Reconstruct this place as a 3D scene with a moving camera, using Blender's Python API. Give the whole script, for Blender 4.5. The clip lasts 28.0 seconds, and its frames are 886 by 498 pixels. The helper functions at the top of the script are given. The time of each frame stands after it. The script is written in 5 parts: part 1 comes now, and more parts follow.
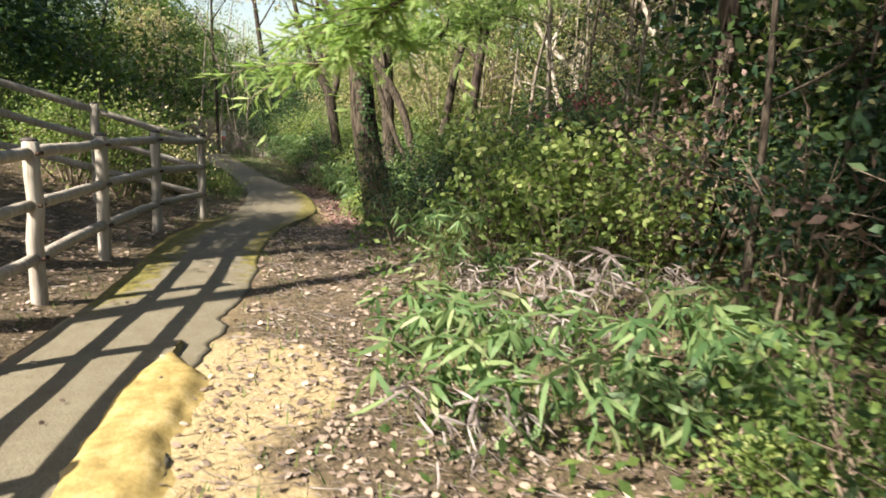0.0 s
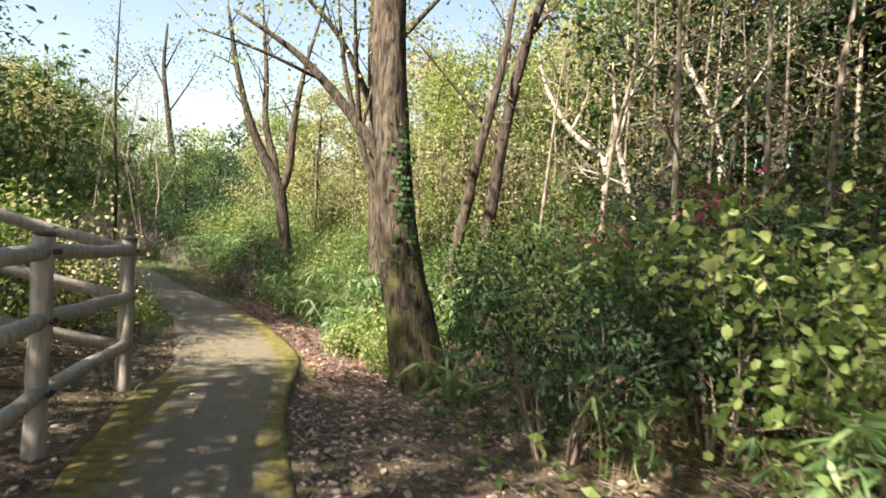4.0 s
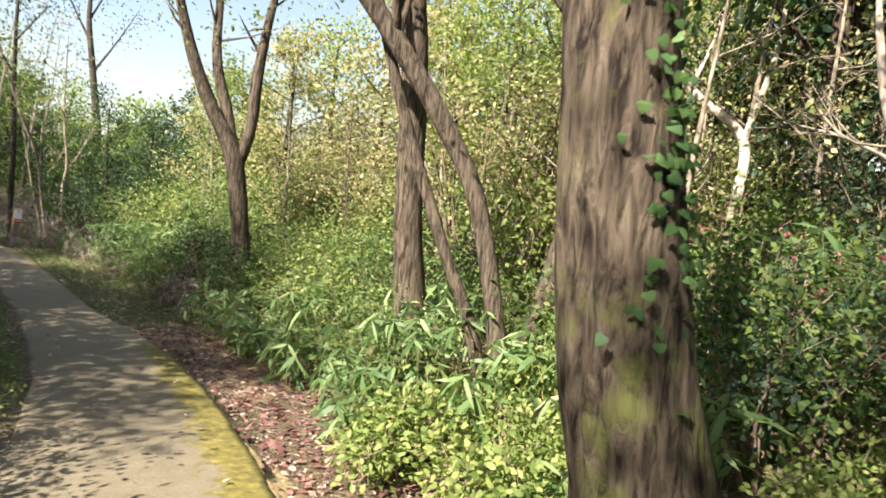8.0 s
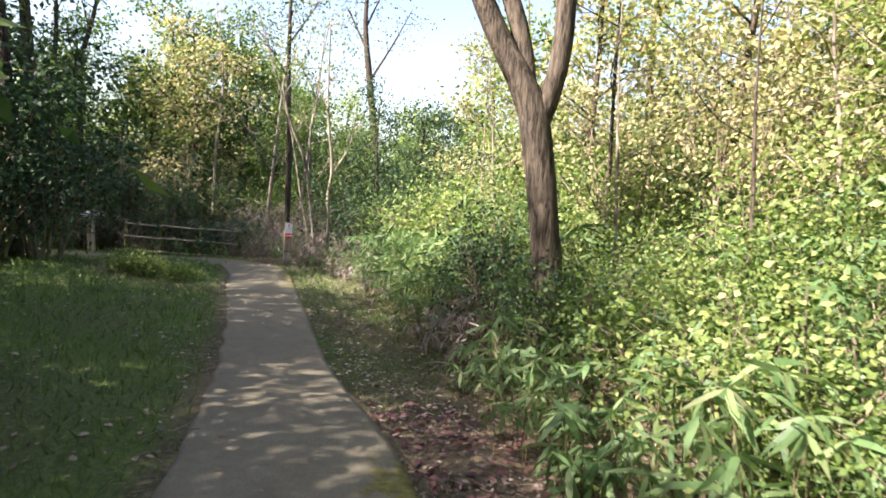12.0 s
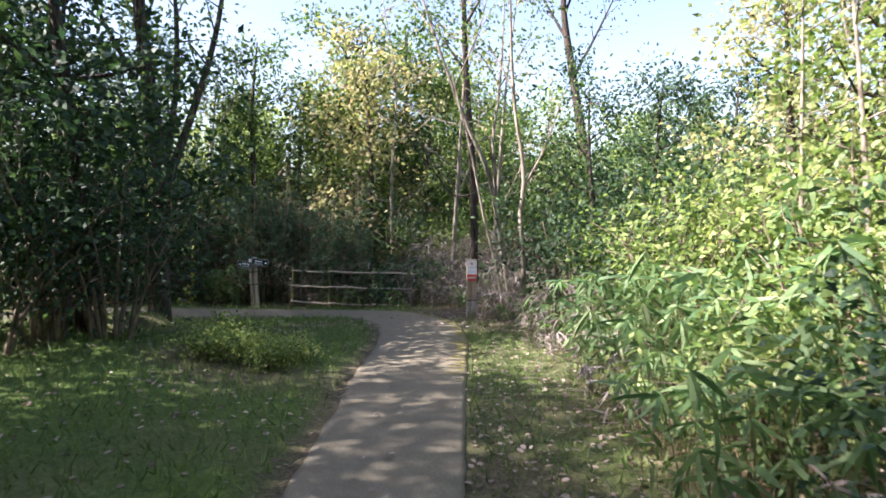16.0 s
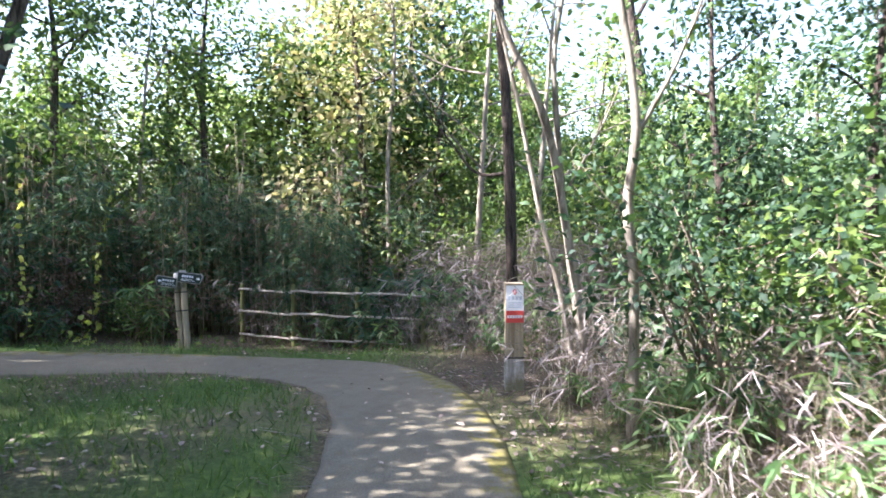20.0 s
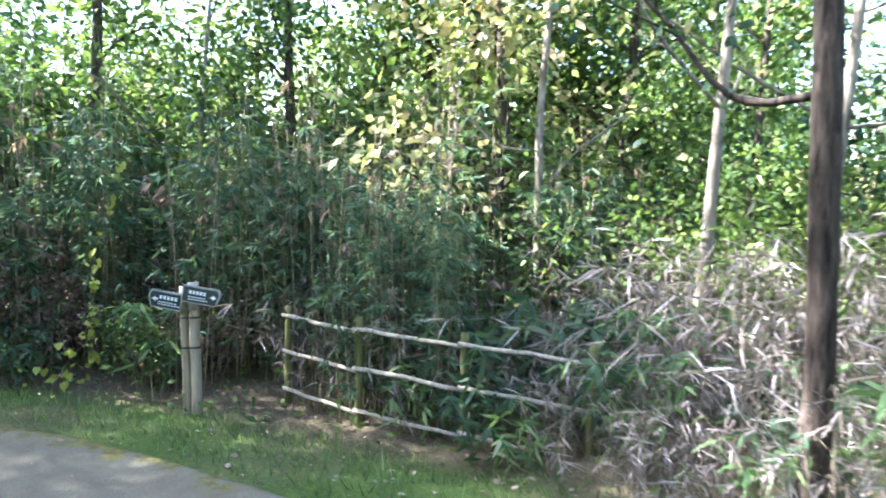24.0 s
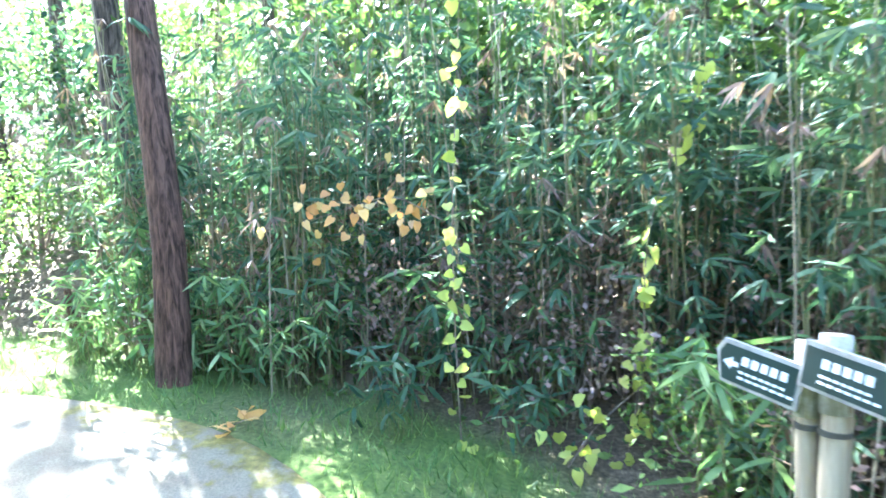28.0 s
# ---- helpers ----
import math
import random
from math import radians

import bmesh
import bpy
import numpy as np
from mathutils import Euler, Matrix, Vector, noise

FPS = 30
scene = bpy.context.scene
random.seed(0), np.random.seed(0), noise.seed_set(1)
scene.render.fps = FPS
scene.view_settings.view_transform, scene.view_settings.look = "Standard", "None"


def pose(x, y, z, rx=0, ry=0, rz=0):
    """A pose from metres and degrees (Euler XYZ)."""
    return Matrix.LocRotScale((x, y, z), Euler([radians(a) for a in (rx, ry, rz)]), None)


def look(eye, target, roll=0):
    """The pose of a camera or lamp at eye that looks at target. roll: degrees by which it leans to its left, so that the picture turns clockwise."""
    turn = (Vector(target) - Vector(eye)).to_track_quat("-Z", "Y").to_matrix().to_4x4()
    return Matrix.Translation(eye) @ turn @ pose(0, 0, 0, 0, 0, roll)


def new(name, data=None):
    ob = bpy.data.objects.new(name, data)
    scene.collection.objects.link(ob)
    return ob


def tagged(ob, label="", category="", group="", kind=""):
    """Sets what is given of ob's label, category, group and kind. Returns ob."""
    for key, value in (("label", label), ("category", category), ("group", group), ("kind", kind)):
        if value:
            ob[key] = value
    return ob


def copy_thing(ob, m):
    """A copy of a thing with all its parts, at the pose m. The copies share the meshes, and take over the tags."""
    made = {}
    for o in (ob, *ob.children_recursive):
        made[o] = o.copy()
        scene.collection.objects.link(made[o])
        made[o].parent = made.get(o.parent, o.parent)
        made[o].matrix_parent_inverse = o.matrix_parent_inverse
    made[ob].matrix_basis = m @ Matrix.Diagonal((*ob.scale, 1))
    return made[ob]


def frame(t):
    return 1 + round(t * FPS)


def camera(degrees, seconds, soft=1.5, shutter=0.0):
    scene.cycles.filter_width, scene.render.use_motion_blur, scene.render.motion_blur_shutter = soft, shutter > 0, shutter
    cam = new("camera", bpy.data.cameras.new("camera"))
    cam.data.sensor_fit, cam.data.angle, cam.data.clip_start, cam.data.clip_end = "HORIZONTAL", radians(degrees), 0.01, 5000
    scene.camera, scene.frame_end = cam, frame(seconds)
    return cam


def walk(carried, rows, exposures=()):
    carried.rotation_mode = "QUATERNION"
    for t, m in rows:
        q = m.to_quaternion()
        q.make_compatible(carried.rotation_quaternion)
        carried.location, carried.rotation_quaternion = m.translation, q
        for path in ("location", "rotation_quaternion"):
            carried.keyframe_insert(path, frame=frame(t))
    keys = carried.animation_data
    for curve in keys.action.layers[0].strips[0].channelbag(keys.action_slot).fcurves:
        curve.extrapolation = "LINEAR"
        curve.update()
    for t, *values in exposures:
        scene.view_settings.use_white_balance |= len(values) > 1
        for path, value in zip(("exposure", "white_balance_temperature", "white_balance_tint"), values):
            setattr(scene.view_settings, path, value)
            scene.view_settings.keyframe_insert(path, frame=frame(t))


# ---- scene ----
cam = camera(68.4, 28.0, 1.7, 0.4)
PATH = [
    (0, (-0.681, -0.293, 1.520), (-0.583, 1.661, 1.106), 3.92),
    (0.5, (-0.990, 0.084, 1.494), (-0.861, 2.044, 1.117), 3.49),
    (1, (-1.214, 0.534, 1.455), (-1.145, 2.493, 1.058), 2.76),
    (1.5, (-1.565, 0.968, 1.415), (-1.606, 2.922, 0.987), 1.84),
    (2, (-1.707, 1.467, 1.406), (-1.643, 3.424, 1.000), 0.82),
    (2.5, (-1.950, 1.947, 1.385), (-1.710, 3.906, 1.064), 2.24),
    (3, (-2.050, 2.486, 1.362), (-1.704, 4.441, 1.123), 3.75),
    (3.5, (-2.202, 3.025, 1.353), (-1.864, 4.989, 1.181), 3.94),
    (4, (-2.257, 3.573, 1.323), (-1.871, 5.533, 1.229), 4.69),
    (4.5, (-2.245, 4.147, 1.344), (-1.976, 6.128, 1.291), 3.83),
    (6.5, (-2.564, 6.395, 1.269), (-2.254, 8.371, 1.239), 4.19),
    (7, (-2.684, 6.924, 1.253), (-2.377, 8.900, 1.233), 4.72),
    (7.5, (-2.579, 7.463, 1.218), (-2.184, 9.423, 1.160), 5.74),
    (8, (-2.616, 7.990, 1.180), (-2.075, 9.913, 1.087), 6.79),
    (8.5, (-2.542, 8.510, 1.116), (-1.946, 10.414, 0.987), 8.37),
    (9, (-2.564, 8.997, 1.066), (-2.054, 10.920, 0.866), 8.54),
    (9.5, (-2.610, 9.466, 1.007), (-2.107, 11.388, 0.771), 9.76),
    (10, (-2.615, 9.992, 0.982), (-2.342, 11.951, 0.686), 8.39),
    (10.5, (-2.756, 10.495, 0.971), (-2.650, 12.477, 0.728), 7.55),
    (11, (-2.829, 11.081, 0.921), (-2.982, 13.067, 0.751), 5.30),
    (11.5, (-2.969, 11.631, 0.893), (-3.301, 13.597, 0.735), 4.15),
    (12, (-3.014, 12.135, 0.875), (-3.277, 14.112, 0.736), 4.35),
    (12.5, (-3.115, 12.657, 0.869), (-3.557, 14.604, 0.749), 3.72),
    (14.5, (-3.543, 14.755, 0.823), (-3.950, 16.706, 0.659), 3.24),
    (15, (-3.780, 15.277, 0.803), (-4.382, 17.179, 0.657), 2.14),
    (15.5, (-3.923, 15.784, 0.782), (-4.553, 17.680, 0.683), 1.95),
    (16, (-4.114, 16.305, 0.758), (-4.997, 18.098, 0.683), -0.09),
    (16.5, (-4.324, 16.797, 0.752), (-5.091, 18.643, 0.671), 0.43),
    (17, (-4.541, 17.337, 0.766), (-5.367, 19.157, 0.695), 0.05),
    (17.5, (-4.847, 17.813, 0.767), (-5.654, 19.642, 0.734), 0.73),
    (18, (-5.041, 18.371, 0.744), (-5.864, 20.194, 0.721), -0.26),
    (18.5, (-5.371, 18.859, 0.729), (-6.260, 20.650, 0.693), -0.25),
    (19, (-5.548, 19.391, 0.722), (-6.408, 21.195, 0.669), -0.33),
    (19.5, (-5.875, 19.875, 0.732), (-6.789, 21.653, 0.671), -0.71),
    (20, (-6.113, 20.344, 0.733), (-7.044, 22.112, 0.652), -0.34),
    (20.5, (-6.362, 20.870, 0.743), (-7.366, 22.598, 0.653), -1.50),
    (21, (-6.609, 21.325, 0.775), (-7.640, 23.035, 0.665), -0.71),
    (21.5, (-6.805, 21.834, 0.794), (-7.940, 23.477, 0.682), -1.57),
    (23.5, (-7.909, 23.738, 0.776), (-9.113, 25.324, 0.584), 1.30),
    (24, (-8.231, 24.112, 0.786), (-9.590, 25.572, 0.648), 0.73),
    (24.5, (-8.582, 24.441, 0.802), (-10.071, 25.764, 0.623), 1.32),
    (25, (-8.943, 24.782, 0.821), (-10.709, 25.709, 0.666), 0.06),
    (25.5, (-9.325, 25.022, 0.835), (-11.135, 25.857, 0.670), -0.23),
    (26, (-9.670, 25.363, 0.824), (-11.568, 25.978, 0.681), -1.60),
    (26.5, (-10.086, 25.540, 0.776), (-12.038, 25.951, 0.634), -2.40),
    (27, (-10.533, 25.758, 0.703), (-12.520, 25.926, 0.541), -2.70),
    (27.5, (-11.027, 25.809, 0.649), (-13.017, 25.732, 0.464), -2.07),
    (28, (-11.527, 25.784, 0.616), (-13.500, 25.543, 0.395), -2.08),
]
EXPOSURE = [(0.0, 1.62, 7000, 12), (2.0, 1.66, 7050, 12), (3.0, 1.88, 7100, 13), (6.5, 1.95, 7200, 15), (9.0, 1.88, 7100, 15), (10.0, 1.76, 6900, 17), (11.0, 2.3, 6900, 19), (12.0, 2.38, 6800, 20), (16.0, 2.4, 6300, 24), (18.0, 2.65, 6150, 24), (20.0, 3.24, 5950, 22), (22.0, 3.6, 5850, 17), (23.5, 3.85, 5800, 14), (25.0, 4.74, 5620, 12), (26.0, 5.2, 5440, 9), (28.0, 5.5, 5450, 11)]
walk(cam, [(t, look(eye, target, roll)) for t, eye, target, roll in PATH], EXPOSURE)

# ---- world and sun ----
SUN_DIR = Vector((0.80, 0.60, -0.877)).normalized()
world = bpy.data.worlds.new("world")
scene.world = world
world.use_nodes = True
wn = world.node_tree
sky = wn.nodes.new("ShaderNodeTexSky")
sky.sky_type = "NISHITA"
sky.sun_disc = False
sky.sun_elevation = math.asin(-SUN_DIR.z)
sky.sun_rotation = math.atan2(-SUN_DIR.x, -SUN_DIR.y)
sky.air_density = 1.1
sky.dust_density = 1.6
sky.ozone_density = 0.2
wn.links.new(sky.outputs[0], wn.nodes["Background"].inputs[0])
wn.nodes["Background"].inputs[1].default_value = 0.074
sun = new("sun", bpy.data.lights.new("sun", "SUN"))
sun.data.energy = 5.0
sun.data.angle = radians(0.6)
sun.data.color = (1.0, 0.95, 0.87)
sun.matrix_world = look((0, 0, 30), Vector((0, 0, 30)) + SUN_DIR)


# ---- materials ----
def nodes_of(name):
    m = bpy.data.materials.new(name)
    m.use_nodes = True
    t = m.node_tree
    return m, t, t.nodes["Principled BSDF"], t.nodes["Material Output"]


def ramp(t, fac, stops):
    r = t.nodes.new("ShaderNodeValToRGB")
    e = r.color_ramp.elements
    while len(e) < len(stops):
        e.new(0.5)
    for el, (p, c) in zip(e, stops):
        el.position, el.color = p, (*c, 1)
    t.links.new(fac, r.inputs[0])
    return r.outputs[0]


def noise_tex(t, scale, detail=4.0, rough=0.6, vec=None, distortion=0.0):
    n = t.nodes.new("ShaderNodeTexNoise")
    n.inputs["Scale"].default_value = scale
    n.inputs["Detail"].default_value = detail
    n.inputs["Roughness"].default_value = rough
    n.inputs["Distortion"].default_value = distortion
    if vec is not None:
        t.links.new(vec, n.inputs["Vector"])
    return n.outputs[0]


def coords(t, kind="Object", scale=None):
    c = t.nodes.new("ShaderNodeTexCoord").outputs[kind]
    if scale is None:
        return c
    mp = t.nodes.new("ShaderNodeMapping")
    mp.inputs["Scale"].default_value = scale
    t.links.new(c, mp.inputs[0])
    return mp.outputs[0]


def mixc(t, fac, a, b, mode="MIX"):
    n = t.nodes.new("ShaderNodeMix")
    n.data_type, n.blend_type = "RGBA", mode
    for sock, v in ((n.inputs[0], fac), (n.inputs[6], a), (n.inputs[7], b)):
        if isinstance(v, (int, float)):
            sock.default_value = v
        elif isinstance(v, tuple):
            sock.default_value = (*v, 1)
        else:
            t.links.new(v, sock)
    return n.outputs[2]


def math_node(t, op, a, b=0.0, c=None):
    n = t.nodes.new("ShaderNodeMath")
    n.operation = op
    for sock, v in zip(n.inputs, (a, b, c)):
        if v is None:
            continue
        if isinstance(v, (int, float)):
            sock.default_value = v
        else:
            t.links.new(v, sock)
    return n.outputs[0]


def bump(t, bsdf, height, strength=0.4, dist=0.02):
    b = t.nodes.new("ShaderNodeBump")
    b.inputs["Strength"].default_value = strength
    b.inputs["Distance"].default_value = dist
    t.links.new(height, b.inputs["Height"])
    t.links.new(b.outputs[0], bsdf.inputs["Normal"])


def leaf_mat(name, stops, trans=0.4, rough=0.55, spec=0.25):
    """Leaves: colour by leaf and by plant, light shining through."""
    m, t, b, out = nodes_of(name)
    geo = t.nodes.new("ShaderNodeNewGeometry")
    info = t.nodes.new("ShaderNodeObjectInfo")
    n = noise_tex(t, 1.6, 2, vec=coords(t))
    f = math_node(t, "MULTIPLY_ADD", geo.outputs["Random Per Island"], 0.6, math_node(t, "MULTIPLY", n, 0.4))
    f = math_node(t, "ADD", f, math_node(t, "MULTIPLY_ADD", info.outputs["Random"], 0.2, -0.1))
    col = ramp(t, f, [(p, (r, g, bl * 1.3 + 0.005)) for p, (r, g, bl) in stops])
    t.links.new(col, b.inputs["Base Color"])
    b.inputs["Roughness"].default_value = rough
    b.inputs["Specular IOR Level"].default_value = spec
    tr = t.nodes.new("ShaderNodeBsdfTranslucent")
    t.links.new(mixc(t, 1.0, col, (1.35, 1.45, 0.95), "MULTIPLY"), tr.inputs[0])
    mx = t.nodes.new("ShaderNodeMixShader")
    mx.inputs[0].default_value = trans * 0.95
    t.links.new(b.outputs[0], mx.inputs[1])
    t.links.new(tr.outputs[0], mx.inputs[2])
    t.links.new(mx.outputs[0], out.inputs[0])
    return m


def bark_mat(name, dark, light, moss=None, stretch=0.14, scale=36.0, moss_at=0.55, relief=0.6):
    m, t, b, out = nodes_of(name)
    v = coords(t, "Object", (1, 1, stretch))
    n = noise_tex(t, scale, 6, 0.65, v, 0.6)
    big = noise_tex(t, 3.0, 3, 0.6, coords(t))
    col = ramp(t, n, [(0.38, dark), (0.5, tuple((a + c) / 2 for a, c in zip(dark, light))), (0.62, light)])
    col = mixc(t, math_node(t, "MULTIPLY", big, 0.5), col, tuple(c * 0.5 for c in dark))
    if moss:
        sep = t.nodes.new("ShaderNodeSeparateXYZ")
        t.links.new(coords(t), sep.inputs[0])
        low = math_node(t, "MULTIPLY_ADD", sep.outputs[2], -0.09, 0.14)
        fac = ramp(t, math_node(t, "ADD", noise_tex(t, 4.5, 5, 0.7, coords(t)), math_node(t, "MAXIMUM", low, -0.1)), [(moss_at - 0.05, (0, 0, 0)), (moss_at + 0.1, (0.8, 0.8, 0.8))])
        col = mixc(t, fac, col, moss)
    t.links.new(col, b.inputs["Base Color"])
    b.inputs["Roughness"].default_value = 0.9
    b.inputs["Specular IOR Level"].default_value = 0.2
    bump(t, b, n, relief, 0.03)
    return m


M_BARK = bark_mat("bark_grey_brown", (0.02, 0.016, 0.012), (0.16, 0.13, 0.098))
M_BARK_IVY = bark_mat("bark_mossy", (0.016, 0.012, 0.009), (0.185, 0.148, 0.11), (0.1, 0.115, 0.035), 0.2, 24.0, 0.58, 1.0)
M_BARK_RED = bark_mat("bark_reddish", (0.025, 0.014, 0.01), (0.16, 0.09, 0.065))
M_BARK_LIGHT = bark_mat("bark_pale", (0.12, 0.1, 0.075), (0.4, 0.35, 0.28), None, 0.3, 14.0, 0.5, 0.3)
M_BARK_DARK = bark_mat("bark_dark", (0.018, 0.014, 0.012), (0.13, 0.1, 0.08))
M_DEADWOOD = bark_mat("dead_wood", (0.3, 0.26, 0.21), (0.66, 0.6, 0.52), None, 0.2, 18.0, 0.5, 0.3)
M_FENCE = bark_mat("fence_concrete_log", (0.34, 0.3, 0.25), (0.55, 0.5, 0.43), None, 0.08, 30.0, 0.5, 0.25)
M_TWIG = bark_mat("twig", (0.1, 0.075, 0.055), (0.36, 0.29, 0.22), None, 0.3, 20.0, 0.5, 0.2)
M_CULM = bark_mat("culm", (0.09, 0.09, 0.035), (0.3, 0.27, 0.14), None, 0.1, 12.0, 0.5, 0.1)
M_POLE = bark_mat("bamboo_pole", (0.3, 0.26, 0.2), (0.55, 0.5, 0.42), None, 0.06, 24.0, 0.5, 0.15)
M_CANE = bark_mat("dead_cane", (0.16, 0.13, 0.085), (0.4, 0.34, 0.24), None, 0.1, 14.0, 0.5, 0.1)
M_REED = bark_mat("dry_reed", (0.09, 0.075, 0.055), (0.3, 0.26, 0.2), None, 0.1, 12.0, 0.5, 0.1)

M_LEAF_GREEN = leaf_mat("leaf_green", [(0.1, (0.028, 0.058, 0.012)), (0.45, (0.075, 0.13, 0.024)), (0.8, (0.16, 0.22, 0.042)), (1, (0.27, 0.28, 0.065))])
M_LEAF_DARK = leaf_mat("leaf_evergreen", [(0.1, (0.012, 0.03, 0.012)), (0.5, (0.03, 0.065, 0.02)), (0.9, (0.07, 0.12, 0.03))], 0.3, 0.55, 0.25)
M_LEAF_YELLOW = leaf_mat("leaf_yellow_green", [(0.1, (0.07, 0.12, 0.02)), (0.45, (0.17, 0.24, 0.05)), (0.8, (0.32, 0.36, 0.1)), (1, (0.45, 0.42, 0.18))], 0.45)
M_LEAF_AUTUMN = leaf_mat("leaf_autumn", [(0.1, (0.11, 0.15, 0.04)), (0.4, (0.25, 0.27, 0.085)), (0.7, (0.4, 0.36, 0.15)), (0.9, (0.45, 0.33, 0.15)), (1, (0.42, 0.21, 0.12))], 0.4)
M_LEAF_RED = leaf_mat("leaf_red", [(0.1, (0.16, 0.04, 0.035)), (0.6, (0.34, 0.09, 0.08)), (1, (0.45, 0.2, 0.15))], 0.4)
M_LEAF_ORANGE = leaf_mat("leaf_orange", [(0.1, (0.36, 0.14, 0.04)), (0.5, (0.5, 0.27, 0.075)), (0.85, (0.52, 0.37, 0.12)), (1, (0.5, 0.27, 0.18))], 0.4)
M_LEAF_SASA = leaf_mat("leaf_sasa", [(0.1, (0.045, 0.1, 0.025)), (0.45, (0.115, 0.2, 0.055)), (0.75, (0.23, 0.31, 0.1)), (0.9, (0.36, 0.36, 0.17)), (1, (0.46, 0.4, 0.24))], 0.4, 0.5, 0.3)
M_LEAF_BAMBOO = leaf_mat("leaf_bamboo", [(0.1, (0.022, 0.052, 0.022)), (0.5, (0.058, 0.112, 0.044)), (0.82, (0.13, 0.185, 0.075)), (1, (0.32, 0.29, 0.16))], 0.4, 0.6, 0.25)
M_LEAF_BROWN = leaf_mat("leaf_brown", [(0.1, (0.07, 0.05, 0.028)), (0.5, (0.19, 0.13, 0.075)), (0.85, (0.34, 0.24, 0.16)), (1, (0.2, 0.22, 0.08))], 0.3, 0.65, 0.2)
M_LEAF_VINE = leaf_mat("leaf_vine", [(0.1, (0.3, 0.36, 0.05)), (0.6, (0.5, 0.5, 0.1)), (1, (0.55, 0.45, 0.1))], 0.45)
M_LEAF_IVY = leaf_mat("leaf_ivy", [(0.1, (0.03, 0.08, 0.02)), (0.6, (0.07, 0.14, 0.03)), (1, (0.12, 0.2, 0.05))], 0.25, 0.55, 0.3)
M_LEAF_DRY = leaf_mat("leaf_dry", [(0.1, (0.12, 0.095, 0.065)), (0.5, (0.25, 0.21, 0.15)), (0.85, (0.4, 0.36, 0.27)), (1, (0.58, 0.53, 0.42))], 0.25, 0.7, 0.2)
M_LITTER = leaf_mat("leaf_litter", [(0.1, (0.06, 0.045, 0.025)), (0.3, (0.15, 0.108, 0.06)), (0.5, (0.27, 0.205, 0.12)), (0.72, (0.4, 0.315, 0.19)), (0.92, (0.56, 0.47, 0.32)), (1, (0.32, 0.11, 0.07))], 0.1, 0.7, 0.25)
M_LITTER_RED = leaf_mat("leaf_litter_red", [(0.1, (0.05, 0.022, 0.015)), (0.5, (0.15, 0.065, 0.042)), (0.85, (0.28, 0.15, 0.1)), (1, (0.3, 0.05, 0.035))], 0.1, 0.7, 0.2)
M_LEAF_CREAM = leaf_mat("leaf_cream", [(0.1, (0.2, 0.2, 0.05)), (0.5, (0.42, 0.38, 0.15)), (1, (0.58, 0.5, 0.28))], 0.35)
M_GRASS = leaf_mat("grass_blade", [(0.1, (0.04, 0.085, 0.018)), (0.5, (0.1, 0.17, 0.035)), (0.85, (0.2, 0.26, 0.055)), (1, (0.34, 0.3, 0.13))], 0.3, 0.5, 0.3)
M_LEAF_CONIFER = leaf_mat("leaf_conifer", [(0.1, (0.1, 0.18, 0.03)), (0.5, (0.2, 0.31, 0.07)), (1, (0.36, 0.44, 0.13))], 0.45)


# ---- helpers ----
def mesh_np(name, verts, tris, mat=None, smooth=False):
    verts, tris = np.asarray(verts, float), np.asarray(tris, int)
    me = bpy.data.meshes.new(name)
    me.vertices.add(len(verts))
    me.vertices.foreach_set("co", verts.ravel())
    me.loops.add(tris.size)
    me.loops.foreach_set("vertex_index", tris.ravel())
    me.polygons.add(len(tris))
    me.polygons.foreach_set("loop_start", np.arange(len(tris)) * tris.shape[1])
    me.polygons.foreach_set("use_smooth", np.full(len(tris), smooth))
    me.update()
    me.validate()
    if mat:
        me.materials.append(mat)
    return me


def part(name, data, mat, parent, label=""):
    """A mesh (or bmesh) as one part under a thing."""
    if isinstance(data, bmesh.types.BMesh):
        me = bpy.data.meshes.new(name)
        data.to_mesh(me)
        data.free()
        data = me
    if mat and not data.materials:
        data.materials.append(mat)
    ob = new(name, data)
    ob.parent = parent
    if label:
        ob["label"] = label
    return ob


def thing(name, label, category, group="", at=None):
    return tagged(placed(new(name), at), label, category, group)


def placed(ob, m):
    if m is not None:
        ob.matrix_basis = m
    return ob


